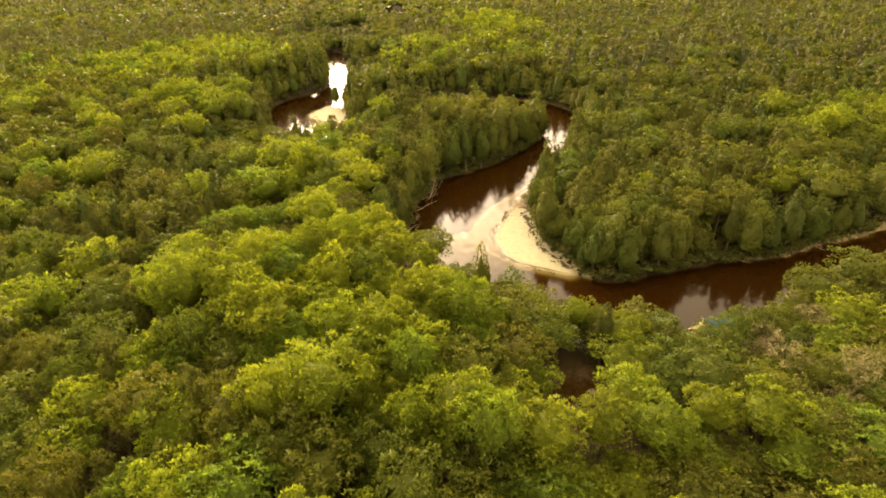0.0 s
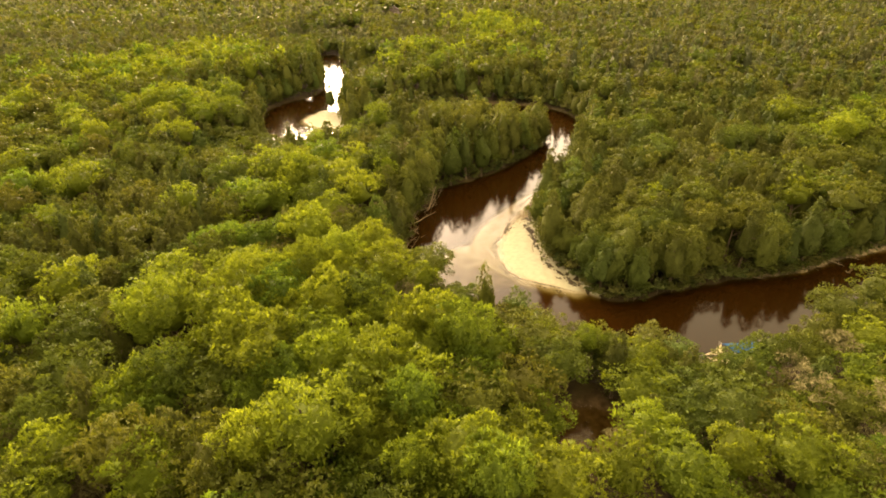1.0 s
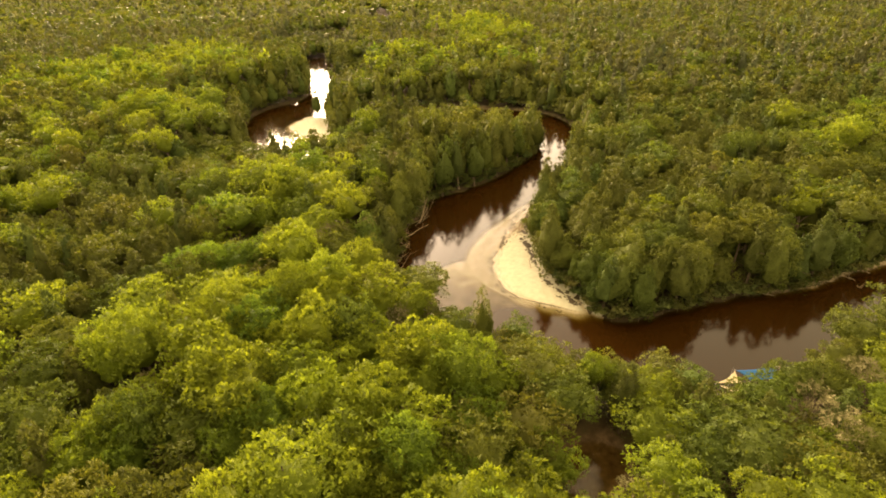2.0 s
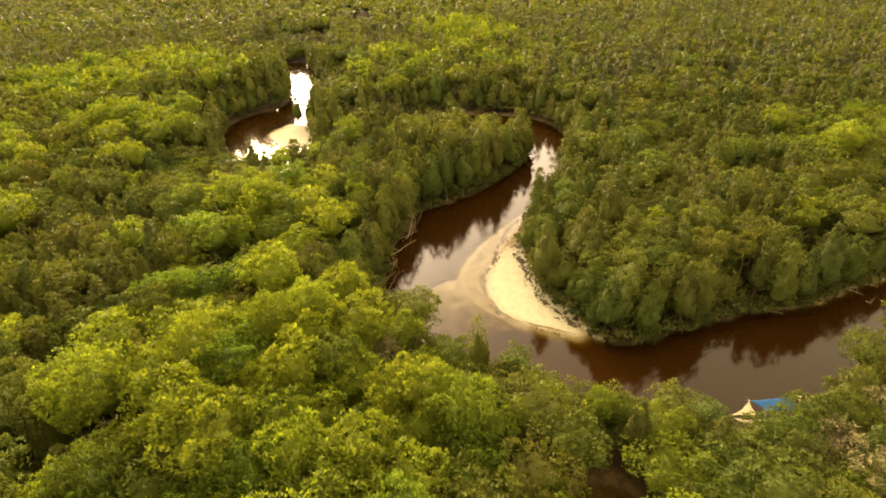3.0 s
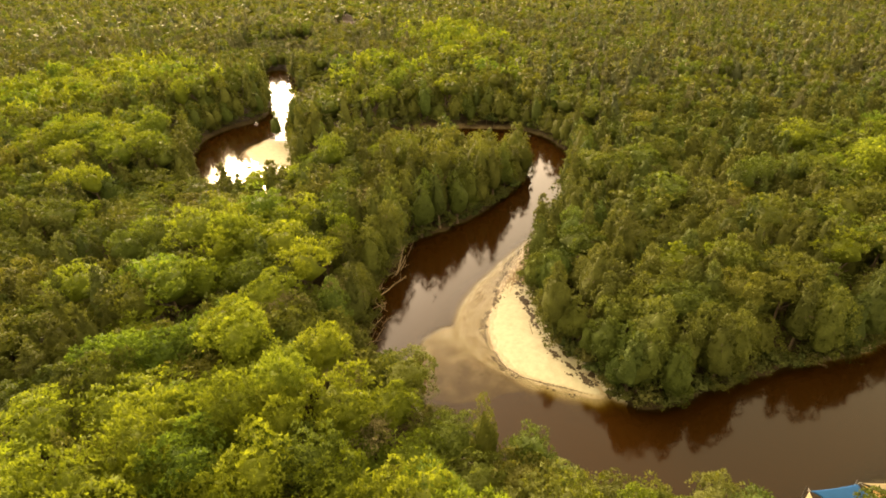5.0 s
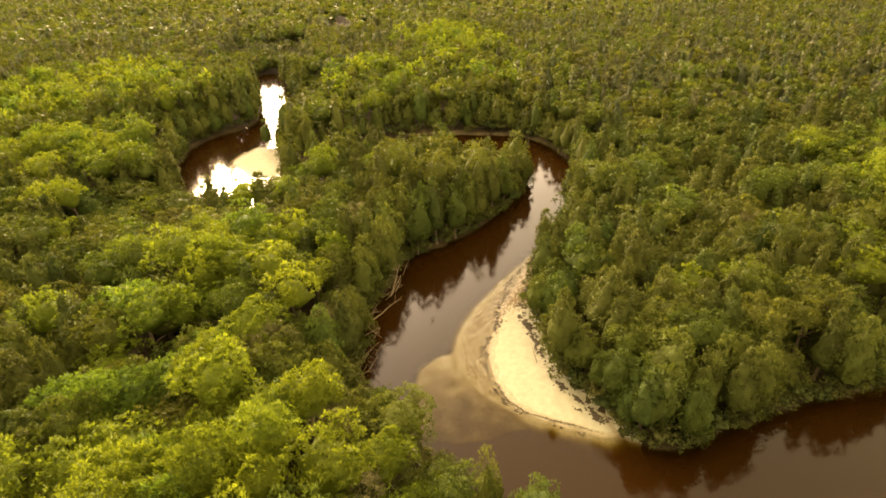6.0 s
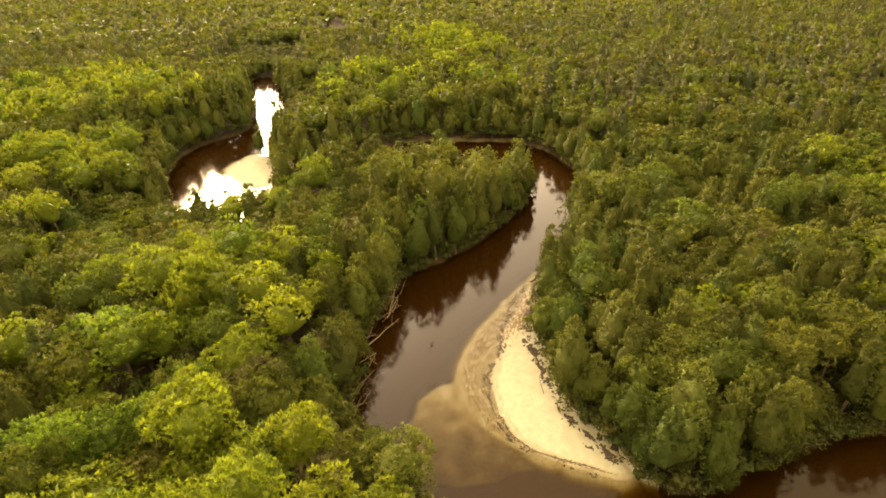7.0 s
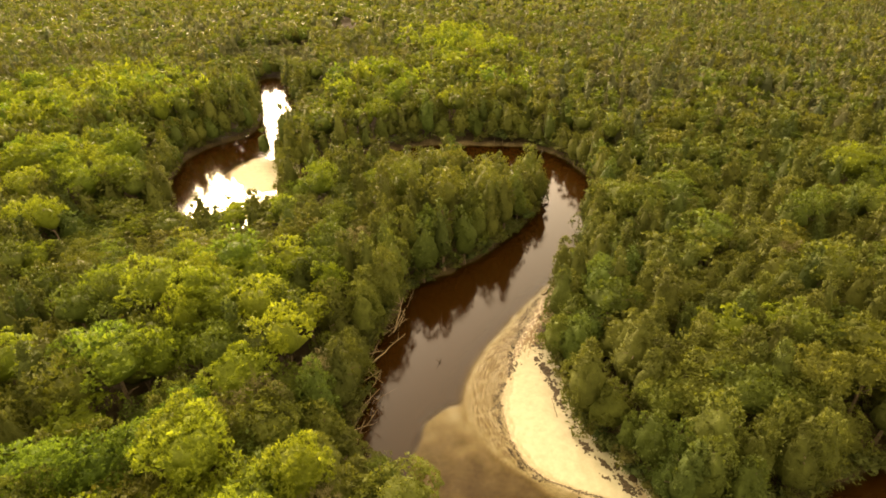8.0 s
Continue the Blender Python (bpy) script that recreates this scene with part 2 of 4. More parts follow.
NORTH_BAR = rounded([(34, 207), (35, 214), (30, 222), (20, 228), (12, 227), (14, 219), (22, 212)])
WEST_BAR = rounded([(-62.5, 242), (-60, 248), (-56, 256), (-47, 253), (-38, 240), (-40, 224), (-50, 223.5), (-57, 232)])


def step(v, a, b):
    t = np.clip((v - a) / (b - a), 0, 1)
    return t * t * (3 - 2 * t)


def bar_top(x, y, rim):
    """Height of a sandbar by the distance from its rim."""
    return np.where(rim < 0, 0.02 + 0.45 * step(-rim, 0, 7) + 0.10 * step(-rim, 1.0, 1.35), -0.03 - 0.10 * rim - 0.35 * np.maximum(rim - 1.2, 0))


def bed_height(x, y):
    """Height of the ground, the water standing at 0."""
    d = outside(x, y, RIVER) + 0.5 * waves(x, y, 9, 3)
    d = np.minimum(d, outside(x, y, POOL))
    land = (0.75 + 0.3 * waves(x, y, 60, 5)) * step(d, -0.2, 1.6) + 0.25 * waves(x, y, 14, 6) * step(d, 2, 8)
    land = np.maximum(land, 0.2 * step(d, -0.2, 0.8))
    high = step(y, 225, 250) * 0.3 * step(d, 0.0, 1.6)
    deep = -np.minimum(2.8, 0.55 * np.maximum(-d, 0)) - 0.02
    z = np.where(d > -0.2, land + high, deep)
    inlet = outside(x, y, INLET) + 0.4 * waves(x, y, 5, 15)
    z = np.where(inlet < 1.5, np.minimum(z, -0.20 + 0.6 * step(inlet, -1.2, 1.5)), z)
    shelf = outside(x, y, SHELF)
    bed = -0.11 - 0.024 * np.maximum(127 - y, 0) - 1.3 * np.maximum(shelf + 0.35 * waves(x, y, 7, 14), 0) + 0.10 * waves(x, y, 5, 9)
    rip = outside(x, y, RIPPLES)
    bed = np.minimum(np.maximum(bed, np.where(rip < 0, -0.09 + 0.06 * waves(x, y, 2.6, 11), -0.09 - (0.8 - 0.3 * step(y, 116, 128)) * rip)), -0.02)
    bed = np.maximum(bed, bar_top(x, y, outside(x, y, BAR) + 0.3 * waves(x, y, 5, 8)))
    near = np.where(shelf < 12, np.maximum(z, bed), z)
    for bar in (NORTH_BAR, WEST_BAR):
        near = np.maximum(near, bar_top(x, y, outside(x, y, bar) + 0.8 * waves(x, y, 9, 12)))
    return near


# ---- building helpers ----
def mesh_of(name, verts, faces, mat, smooth=False, **point_values):
    """A mesh from arrays of places and of triangles or quads, with named values per vertex."""
    verts, faces = np.asarray(verts, np.float32), np.asarray(faces, np.int32)
    me = bpy.data.meshes.new(name)
    me.vertices.add(len(verts))
    me.vertices.foreach_set("co", verts.ravel())
    n, k = faces.shape
    me.loops.add(n * k)
    me.loops.foreach_set("vertex_index", faces.ravel())
    me.polygons.add(n)
    me.polygons.foreach_set("loop_start", np.arange(0, n * k, k, dtype=np.int32))
    me.update(calc_edges=True)
    me.polygons.foreach_set("use_smooth", np.full(n, smooth))
    for key, values in point_values.items():
        if key == "custom_normal":  # leaves shade as the rounded mass that they cover
            me.attributes.new(key, "FLOAT_VECTOR", "POINT").data.foreach_set("vector", np.asarray(values, np.float32).ravel())
            continue
        me.attributes.new(key, "FLOAT", "POINT").data.foreach_set("value", np.asarray(values, np.float32))
    me.materials.append(mat)
    return me


def part(name, me, parent, label=""):
    """One mesh as a part of a thing."""
    ob = new(name, me)
    ob.parent = parent
    return tagged(ob, label) if label else ob


def grid_mesh(name, xs, ys, height, mat, keep=None, **values):
    """A sheet over the lines xs and ys at height(x, y); keep picks cells."""
    gx, gy = np.meshgrid(xs, ys)
    gz = height(gx, gy)
    idx = np.arange(gx.size).reshape(gx.shape)
    quads = np.stack([idx[:-1, :-1], idx[:-1, 1:], idx[1:, 1:], idx[1:, :-1]], -1)
    if keep is not None:
        ok = keep(gx, gy)
        quads = quads[ok[:-1, :-1] | ok[:-1, 1:] | ok[1:, 1:] | ok[1:, :-1]]
    quads = quads.reshape(-1, 4)
    used, quads = np.unique(quads, return_inverse=True)
    pts = np.stack([gx, gy, gz], -1).reshape(-1, 3)[used]
    vals = {k: f(pts[:, 0], pts[:, 1]) for k, f in values.items()}
    return mesh_of(name, pts, quads.reshape(-1, 4), mat, True, **vals)


def tube(path, radii, sides=6):
    """A tapered tube along a path: places and triangles."""
    path, vs, fs = np.asarray(path, float), [], []
    for i, (p, r) in enumerate(zip(path, radii)):
        d = path[min(i + 1, len(path) - 1)] - path[max(i - 1, 0)]
        d = d / (np.linalg.norm(d) + 1e-9)
        a = np.cross(d, (0.31, 0.95, 0.1) if abs(d[2]) > 0.7 else (0, 0, 1))
        a /= np.linalg.norm(a) + 1e-9
        b = np.cross(d, a)
        for s in range(sides):
            t = 6.2832 * s / sides
            vs.append(p + r * (math.cos(t) * a + math.sin(t) * b))
    for i in range(len(path) - 1):
        for s in range(sides):
            a, b = i * sides + s, i * sides + (s + 1) % sides
            fs += [(a, b, b + sides), (a, b + sides, a + sides)]
    return np.array(vs), np.array(fs)


def joined(pieces):
    vs, fs, n = [], [], 0
    for v, f in pieces:
        vs.append(v)
        fs.append(np.asarray(f) + n)
        n += len(v)
    return np.concatenate(vs), np.concatenate(fs)


def ball(subdivisions):
    bm = bmesh.new()
    bmesh.ops.create_icosphere(bm, subdivisions=subdivisions, radius=1)
    v, f = np.array([p.co for p in bm.verts]), np.array([[q.index for q in g.verts] for g in bm.faces])
    bm.free()
    return v, f


BALLS = [ball(k) for k in (1, 2, 3, 4)]


def outline(kind, u, high, wide):
    """The plain envelope of a crown: places for the directions u."""
    t = (u[:, 2] + 1) / 2
    flat = np.linalg.norm(u[:, :2], axis=1) + 1e-9
    if kind in ("cedar", "pine"):  # narrow, tapering to a point
        share = np.minimum(1, np.sqrt(t / 0.14)) * (1 - t) ** 0.58 * 0.98 + 0.02 * (t < 1)
        z = high * (0.12 + 0.88 * t)
    elif kind == "alder":  # leafy from the top down to the ground
        share = np.sin(math.pi * (0.22 + 0.78 * t)) ** 0.62 * np.minimum(1, np.sqrt(t / 0.05))
        z = high * (0.05 + 0.92 * t)
    else:  # a broad dome
        share = np.sqrt(np.clip(1 - (2 * t - 1) ** 2, 0, 1))
        z = high * (0.45 + 0.52 * t ** 0.9)
    way = u[:, :2] / flat[:, None]
    return np.stack([wide * share * way[:, 0], wide * share * way[:, 1], z], 1)


def normals_of(p, f):
    """Smooth normals of the vertices."""
    n = np.cross(p[f[:, 1]] - p[f[:, 0]], p[f[:, 2]] - p[f[:, 0]])
    out = np.zeros_like(p)
    for k in range(3):
        np.add.at(out, f[:, k], n)
    return out / (np.linalg.norm(out, axis=1)[:, None] + 1e-9)


def sprays(r, centres, radii, count, size, stretch, loose, slim, outward=0.55, mass=0.5):
    """Loose leaf sprays over the outside of many overlapping clumps."""
    i = r.randint(0, len(centres), count * 2)
    u = r.normal(size=(count * 2, 3))
    u /= np.linalg.norm(u, axis=1)[:, None]
    u[:, 2] = np.where(r.rand(count * 2) < 0.5, np.abs(u[:, 2]), u[:, 2])
    p = centres[i] + u * radii[i, None] * r.uniform(0.74, 1.08, (count * 2, 1)) * (1, 1, stretch)
    scaled = (p[:, None, :] - centres[None]) / np.array((1, 1, stretch))
    free = (np.linalg.norm(scaled, axis=2) > radii[None] * 0.68).all(1)
    p, u = p[free][:count], u[free][:count]
    t = outward * u + 0.25 * np.array((0, 0, 1)) + loose * r.normal(size=u.shape)
    t /= np.linalg.norm(t, axis=1)[:, None]
    b = np.cross(t, r.normal(size=t.shape) + 0.6 * np.cross(t, (0, 0, 1)))
    b /= np.linalg.norm(b, axis=1)[:, None]
    b *= np.sign((np.cross(t, b) * u).sum(1) + 1e-6)[:, None]
    s = size * r.uniform(0.55, 1.35, (len(p), 1))
    long, wide = 0.85 * slim, 0.40 / slim
    tri = np.stack([p + s * long * t, p + s * (-0.45 * long * t + wide * b), p + s * (-0.45 * long * t - wide * b)], 1)
    n = mass * u + (1 - mass) * np.cross(t, b)
    return tri.reshape(-1, 3), np.arange(len(tri) * 3).reshape(-1, 3), np.repeat(n / np.linalg.norm(n, axis=1)[:, None], 3, 0)


def with_small(r, c, big, lobes, up):
    """Large clumps, and small ones sitting all over them."""
    i = np.arange(lobes) % len(c)
    u = r.normal(size=(lobes, 3))
    u[:, 2] = np.abs(u[:, 2]) * 1.1 - (1 - up)
    u /= np.linalg.norm(u, axis=1)[:, None]
    sub = c[i] + u * big[i, None] * r.uniform(0.55, 1.05, (lobes, 1))
    return np.concatenate([c, sub]), np.concatenate([big * 0.8, big[i] * r.uniform(0.38, 0.65, lobes)])


def round_clumps(r, high, wide, lobes):
    """A broad crown of several uneven domes."""
    main = max(6, lobes // 4)
    k = np.arange(main) + 0.5
    z = 1 - 1.15 * k / main
    a = 2.39996 * k + r.uniform(0, 6.28) + r.normal(0, 0.35, main)
    q = np.sqrt(np.clip(1 - z * z, 0, 1)) * r.uniform(0.55, 0.92, main)
    lift = z * 0.17 * r.uniform(0.7, 1.15, main)
    c = np.stack([wide * q * np.cos(a), wide * q * np.sin(a), high * (0.72 + lift)], 1)
    big = wide * r.uniform(0.26, 0.42, main)
    return (*with_small(r, c, big, lobes, 0.75), 1.0)


def cone_clumps(r, high, wide, lobes):
    """A tall narrow crown tapering to a point, with short uneven boughs."""
    main = max(7, lobes // 3)
    t = (np.arange(main) + r.rand(main)) / main
    a = 2.39996 * np.arange(main) + r.normal(0, 0.4, main)
    q = wide * (1.0 - t) ** 0.65 * r.uniform(0.15, 0.62, main)
    c = np.stack([q * np.cos(a), q * np.sin(a), high * (0.14 + 0.86 * t)], 1)
    big = wide * (0.52 - 0.36 * t) * r.uniform(0.8, 1.2, main)
    k = np.arange(lobes) % main
    u = r.normal(size=(lobes, 3)) * (1, 1, 0.5)
    u /= np.linalg.norm(u, axis=1)[:, None]
    sub = c[k] + u * big[k, None] * r.uniform(0.6, 1.0, (lobes, 1))
    return (np.concatenate([c, sub]), np.concatenate([big, big[k] * r.uniform(0.25, 0.45, lobes)]), 1.6)


def skirt_clumps(r, high, wide, lobes):
    """A waterside crown, leafy from the top down to the ground."""
    main = max(8, lobes // 3)
    t = ((np.arange(main) + r.rand(main)) / main) ** 0.8
    a = 2.39996 * np.arange(main) + r.normal(0, 0.5, main)
    q = wide * np.clip(1.06 - t ** 2.2, 0, 1) * (0.6 + 0.4 * np.minimum(t * 3.5, 1)) * r.uniform(0.3, 0.92, main)
    c = np.stack([q * np.cos(a), q * np.sin(a), high * (0.10 + 0.80 * t)], 1)
    big = wide * r.uniform(0.20, 0.42, main)
    return (*with_small(r, c, big, lobes, 0.65), 1.25)


SHAPES = {"maple": (17, 4.5), "oak": (15, 4.7), "cedar": (15, 4.5), "pine": (16, 4.2), "alder": (13, 5.0), "shrub": (3.4, 1.9)}


FORMS = {"maple": round_clumps, "oak": round_clumps, "shrub": round_clumps, "cedar": cone_clumps, "pine": cone_clumps, "alder": skirt_clumps}

INNER = {"maple": 0.56, "oak": 0.56, "shrub": 0.5, "cedar": 0.62, "pine": 0.66, "alder": 0.56}


def crown(kind, seed, lobes, count, size, detail, flat=0.4, outward=0.5):
    """A crown: many loose sprays in rounded clumps, over the lumpy mass of leaves further in."""
    r = np.random.RandomState(seed)
    high, wide = SHAPES[kind]
    c, rad, stretch = FORMS[kind](r, high, wide, lobes)
    v, f = BALLS[detail]
    lumps = r.normal(size=(9, 3))
    lumps /= np.linalg.norm(lumps, axis=1)[:, None]
    share = INNER[kind] + (np.exp(-(1 - v @ lumps.T) * 5.0) * r.uniform(-0.13, 0.13, 9)).sum(1) + 0.085 * r.normal(size=len(v))
    if FORMS[kind] is not round_clumps:  # thinner inside towards the ground
        share = share * np.clip(0.70 + 0.35 * (v[:, 2] + 1), 0, 1)
    p, mid = outline(kind, v, high, wide), 0.64 * high if FORMS[kind] is round_clumps else 0.42 * high
    p[:, :2] *= share[:, None]
    p[:, 2] = mid + (p[:, 2] - mid) * ((0.30 + 0.5 * share) if FORMS[kind] is round_clumps else (0.25 + 0.85 * share))
    n = normals_of(p, f)
    leaf, g, q = sprays(r, c, rad, count, size, stretch, flat, 1.25 if kind in ("cedar", "pine") and size < 0.9 else 1.0, outward, 0.66 if size < 0.4 else 0.74 if size < 0.7 else 0.85 if size < 0.9 else 0.92)
    return (*joined([(p, f), (leaf, g)]), np.concatenate([n, q]))


def crown_mesh(name, kind, *form):
    v, f, n = crown(kind, *form)
    return mesh_of(name, v, f, LEAF[kind], True, custom_normal=n)


def trunk(kind, seed, limbs=4):
    r = np.random.RandomState(seed)
    high, wide = SHAPES[kind]
    girth = 0.022 * high if kind != "shrub" else 0.05
    lean = r.normal(0, 0.02, 2) * high
    spine = [(lean[0] * t, lean[1] * t, high * 0.82 * t) for t in (0, 0.08, 0.4, 0.75, 1)]
    bits = [tube(spine, [girth * 1.5, girth, girth * 0.8, girth * 0.5, girth * 0.2], 5)]
    for k in range(limbs):
        t, a = r.uniform(0.4, 0.85), r.uniform(0, 6.28)
        base = np.array((lean[0] * t, lean[1] * t, high * 0.82 * t))
        out = np.array((math.cos(a), math.sin(a), r.uniform(0.4, 0.9))) * wide * r.uniform(0.45, 0.7)
        bits.append(tube([base, base + 0.5 * out + (0, 0, 0.05 * wide), base + out], [girth * 0.45, girth * 0.3, girth * 0.1], 4))
    return joined(bits)


def bare_crown(seed, high=13.0):
    """A leafless tree: stem, forks and twigs."""
    r = np.random.RandomState(seed)
    stems, twigs = [], []

    def grow(base, way, length, girth, level):
        mid = base + way * length * 0.5 + r.normal(0, 0.04 * length, 3)
        tip = base + way * length + r.normal(0, 0.05 * length, 3)
        if level < 2:
            stems.append(tube([base, mid, tip], [girth, girth * 0.75, girth * 0.5], 5))
        else:
            twigs.append(tube([base, tip], [girth, girth * 0.5], 3))

        if level < 4:
            for _ in range((4, 4, 4, 4)[level]):
                w = way + r.normal(0, 0.42, 3) + np.array((0, 0, 0.12))
                w /= np.linalg.norm(w)
                s = r.uniform(0.45, 1.0)
                grow(base + (tip - base) * s, w, length * r.uniform(0.45, 0.7), max(girth * 0.5, 0.022), level + 1)

    grow(np.zeros(3), np.array((0, 0, 1.0)), high * 0.48, 0.15, 0)
    c, rad = round_clumps(r, high, 3.4, 40)[:2]
    twigs.append(sprays(r, c, rad, 800, 0.24, 1.0, 0.6, 2.2)[:2])
    return joined(stems), joined(twigs)


# ---- ground, sandbar and water ----
def lines(lo, a, b, hi, fine, grow=1.16):
    """Grid lines, fine from a to b and ever wider out to lo and hi."""
    mid = list(np.arange(a, b, fine))
    left, right, s = [], [], fine
    while (left[-1] if left else a) > lo:
        s *= grow
        left.append((left[-1] if left else a) - s)
    s = fine
    while (right[-1] if right else b) < hi:
        s *= grow
        right.append((right[-1] if right else b) + s)
    return np.array(left[::-1] + mid + [b] + right)


def under_bar(x, y):
    z = bed_height(x, y)
    low = np.minimum(np.maximum(outside(x, y, SHELF) - 4.0, outside(x, y, RIVER) - 0.2), np.minimum(outside(x, y, WEST_BAR), outside(x, y, NORTH_BAR)))
    return np.where(low < 0, z - 0.4, z)


def sandy(x, y):
    d = outside(x, y, RIVER)
    edge = step(d, 3.2, 0.6)
    bars = np.maximum(step(outside(x, y, NORTH_BAR), 1.5, -1), step(outside(x, y, WEST_BAR), 1.5, -1))
    return np.maximum(np.maximum(bars, edge * step(x, 55, 75) * step(y, 104, 108)), edge * 0.3 * step(y, 225, 240) * step(x, -30, 0))


ground = new("ground", grid_mesh("ground", lines(-4800, -95, 110, 4800, 1.5), lines(-1500, 52, 290, 4900, 1.5), under_bar, GROUND, sandy=sandy, mud=lambda x, y: np.maximum(np.maximum(step(outside(x, y, INLET), 1.5, -0.5), step(np.hypot(x - 20.5, y - 70), 4.5, 2)), step(np.hypot(x - 38, (y - 51) / 1.4), 6, 2))))
tagged(ground, "dark leaf-littered swamp floor with low muddy river banks", "ground", kind="structure")


def bar_streaks(x, y):
    top_end = step(y, 131, 144)
    return step(outside(x, y, RIPPLES), 1.5, -1.5) * np.clip(0.2 + 0.7 * step(outside(x, y, BAR), -1.5, 0.3) + 0.9 * top_end, 0, 1)


def bar_mesh(name, poly, xs, ys, keep, streaks):
    return grid_mesh(name, xs, ys, bed_height, SAND, keep=keep, streaks=streaks, rim=lambda x, y: outside(x, y, poly), along=lambda x, y: 24 * np.arctan2(y - 130, 36 - x))


sandbar = new("sandbar", bar_mesh("sandbar", BAR, np.arange(-12, 36, 0.4), np.arange(96, 168, 0.4), lambda x, y: (outside(x, y, SHELF) < 5.0) & (outside(x, y, RIVER) < 1.0), bar_streaks))
tagged(sandbar, "white sandbar with rippled wet edge in the river bend", "sandbar", kind="structure")
for poly, xs, ys in ((WEST_BAR, np.arange(-68, -34, 0.8), np.arange(218, 262, 0.8)), (NORTH_BAR, np.arange(6, 42, 0.8), np.arange(200, 236, 0.8))):
    far_bar = new("sandbar", bar_mesh("far_sandbar", poly, xs, ys, lambda x, y, p=poly: outside(x, y, p) < 1.2, lambda x, y: 0 * x + 0.25))
    tagged(far_bar, "pale sandbar inside a far bend of the river", "sandbar", kind="structure")
water = new("water", grid_mesh("water", np.r_[np.arange(-92, -14, 1.2), np.arange(-14, 36, 0.5), np.arange(36, 232, 1.2)],
            np.r_[np.arange(70, 96, 1.0), np.arange(96, 168, 0.5), np.arange(168, 400, 1.2)], lambda x, y: 0 * x, WATER,
            keep=lambda x, y: outside(x, y, RIVER) < 2.0, depth=lambda x, y: -bed_height(x, y)))
tagged(water, "calm tea-coloured river mirroring trees and bright sky", "water", kind="structure")
inlet = new("water", grid_mesh("inlet", np.arange(8, 26, 0.6), np.arange(52, 73, 0.6), lambda x, y: 0 * x, WATER,
            keep=lambda x, y: outside(x, y, INLET) < 2.0, depth=lambda x, y: -bed_height(x, y)))
tagged(inlet, "small muddy brown inlet among the trees", "water", kind="structure")
pool = new("water", grid_mesh("pool", np.arange(-52, -18, 1.5), np.arange(398, 540, 1.5), lambda x, y: 0 * x + 0.3, WATER,
           keep=lambda x, y: outside(x, y, POOL) < 3.0, depth=lambda x, y: 0 * x + 2.0))
tagged(pool, "small distant pool glinting among the trees", "water", kind="structure")


# ---- where the trees stand ----
FRESH = [(-27, 77, 26, 24, 10), (-9, 52, 16, 16, 0), (-37, 105, 13, 8, 0), (-34, 140, 7, 32, 10), (-52, 133, 10, 8, 0), (-95, 226, 28, 15, 0), (-138, 312, 42, 46, 0),
         (34, 386, 27, 56, 0), (137, 170, 24, 24, 0), (62, 74, 8, 10, 0), (18, 43, 22, 10, 0)]
DULL = [(-72, 128, 28, 30, 0), (-52, 107, 12, 9, 0), (15, 178, 30, 16, 0), (60, 150, 40, 42, 0), (-10, 178, 22, 28, 0), (100, 230, 120, 60, 0)]


def within(x, y, spots):
    for cx, cy, rx, ry, turn in spots:
        a = radians(turn)
        u, v = (x - cx) * math.cos(a) + (y - cy) * math.sin(a), (y - cy) * math.cos(a) - (x - cx) * math.sin(a)
        if (u / rx) ** 2 + (v / ry) ** 2 < 1:
            return True
    return False


def kind_at(x, y, r):
    x, y = x + 9 * math.sin(37.0 * r + y), y + 9 * math.sin(53.0 * r + x)
    if y > 330 or (x > 60 and y > 230):
        return "maple" if within(x, y, FRESH) and r < 0.6 else ("pine" if r < 0.5 else "oak")
    if within(x, y, FRESH):
        return "maple" if r < (0.80 if x < 60 else 0.6) else "oak"
    if within(x, y, DULL):
        return "alder" if r < 0.26 else ("cedar" if r < 0.76 else "oak")
    return "oak" if r < 0.46 else ("alder" if r < 0.62 else ("cedar" if r < 0.84 else "maple"))


def height_at(x, y):
    """How tall the woods grow, as a share of a full-grown tree."""
    h = 1.04
    if -55 < x < 8 and y < 108:
        h = 1.2
    if x > 22 and 98 < y < 260:
        h = 0.95
    if x > 2 and y < 95:
        h = 0.78 if x > 12 else 0.95
    if 5 < x < 30 and 42 < y < 58:
        h = 0.55
    if -14 < x < 40 and 150 < y < 232:
        h = 0.92
    if -16 < x < 0 and 112 < y < 158:
        h = 1.0
    if -85 < x < -30 and 165 < y < 205:
        h = 0.72
    if -115 < x < -64 and 255 < y < 330:
        h = 1.25
    if -14 < x < 6 and 78 < y < 112:
        h = 0.76
    if -12 < x < 26 and 150 < y < 190:
        h = 1.22
    if -56 < x < -34 and 262 < y < 330 or -100 < x < -50 and 360 < y < 440:
        h = 0.62
    return h


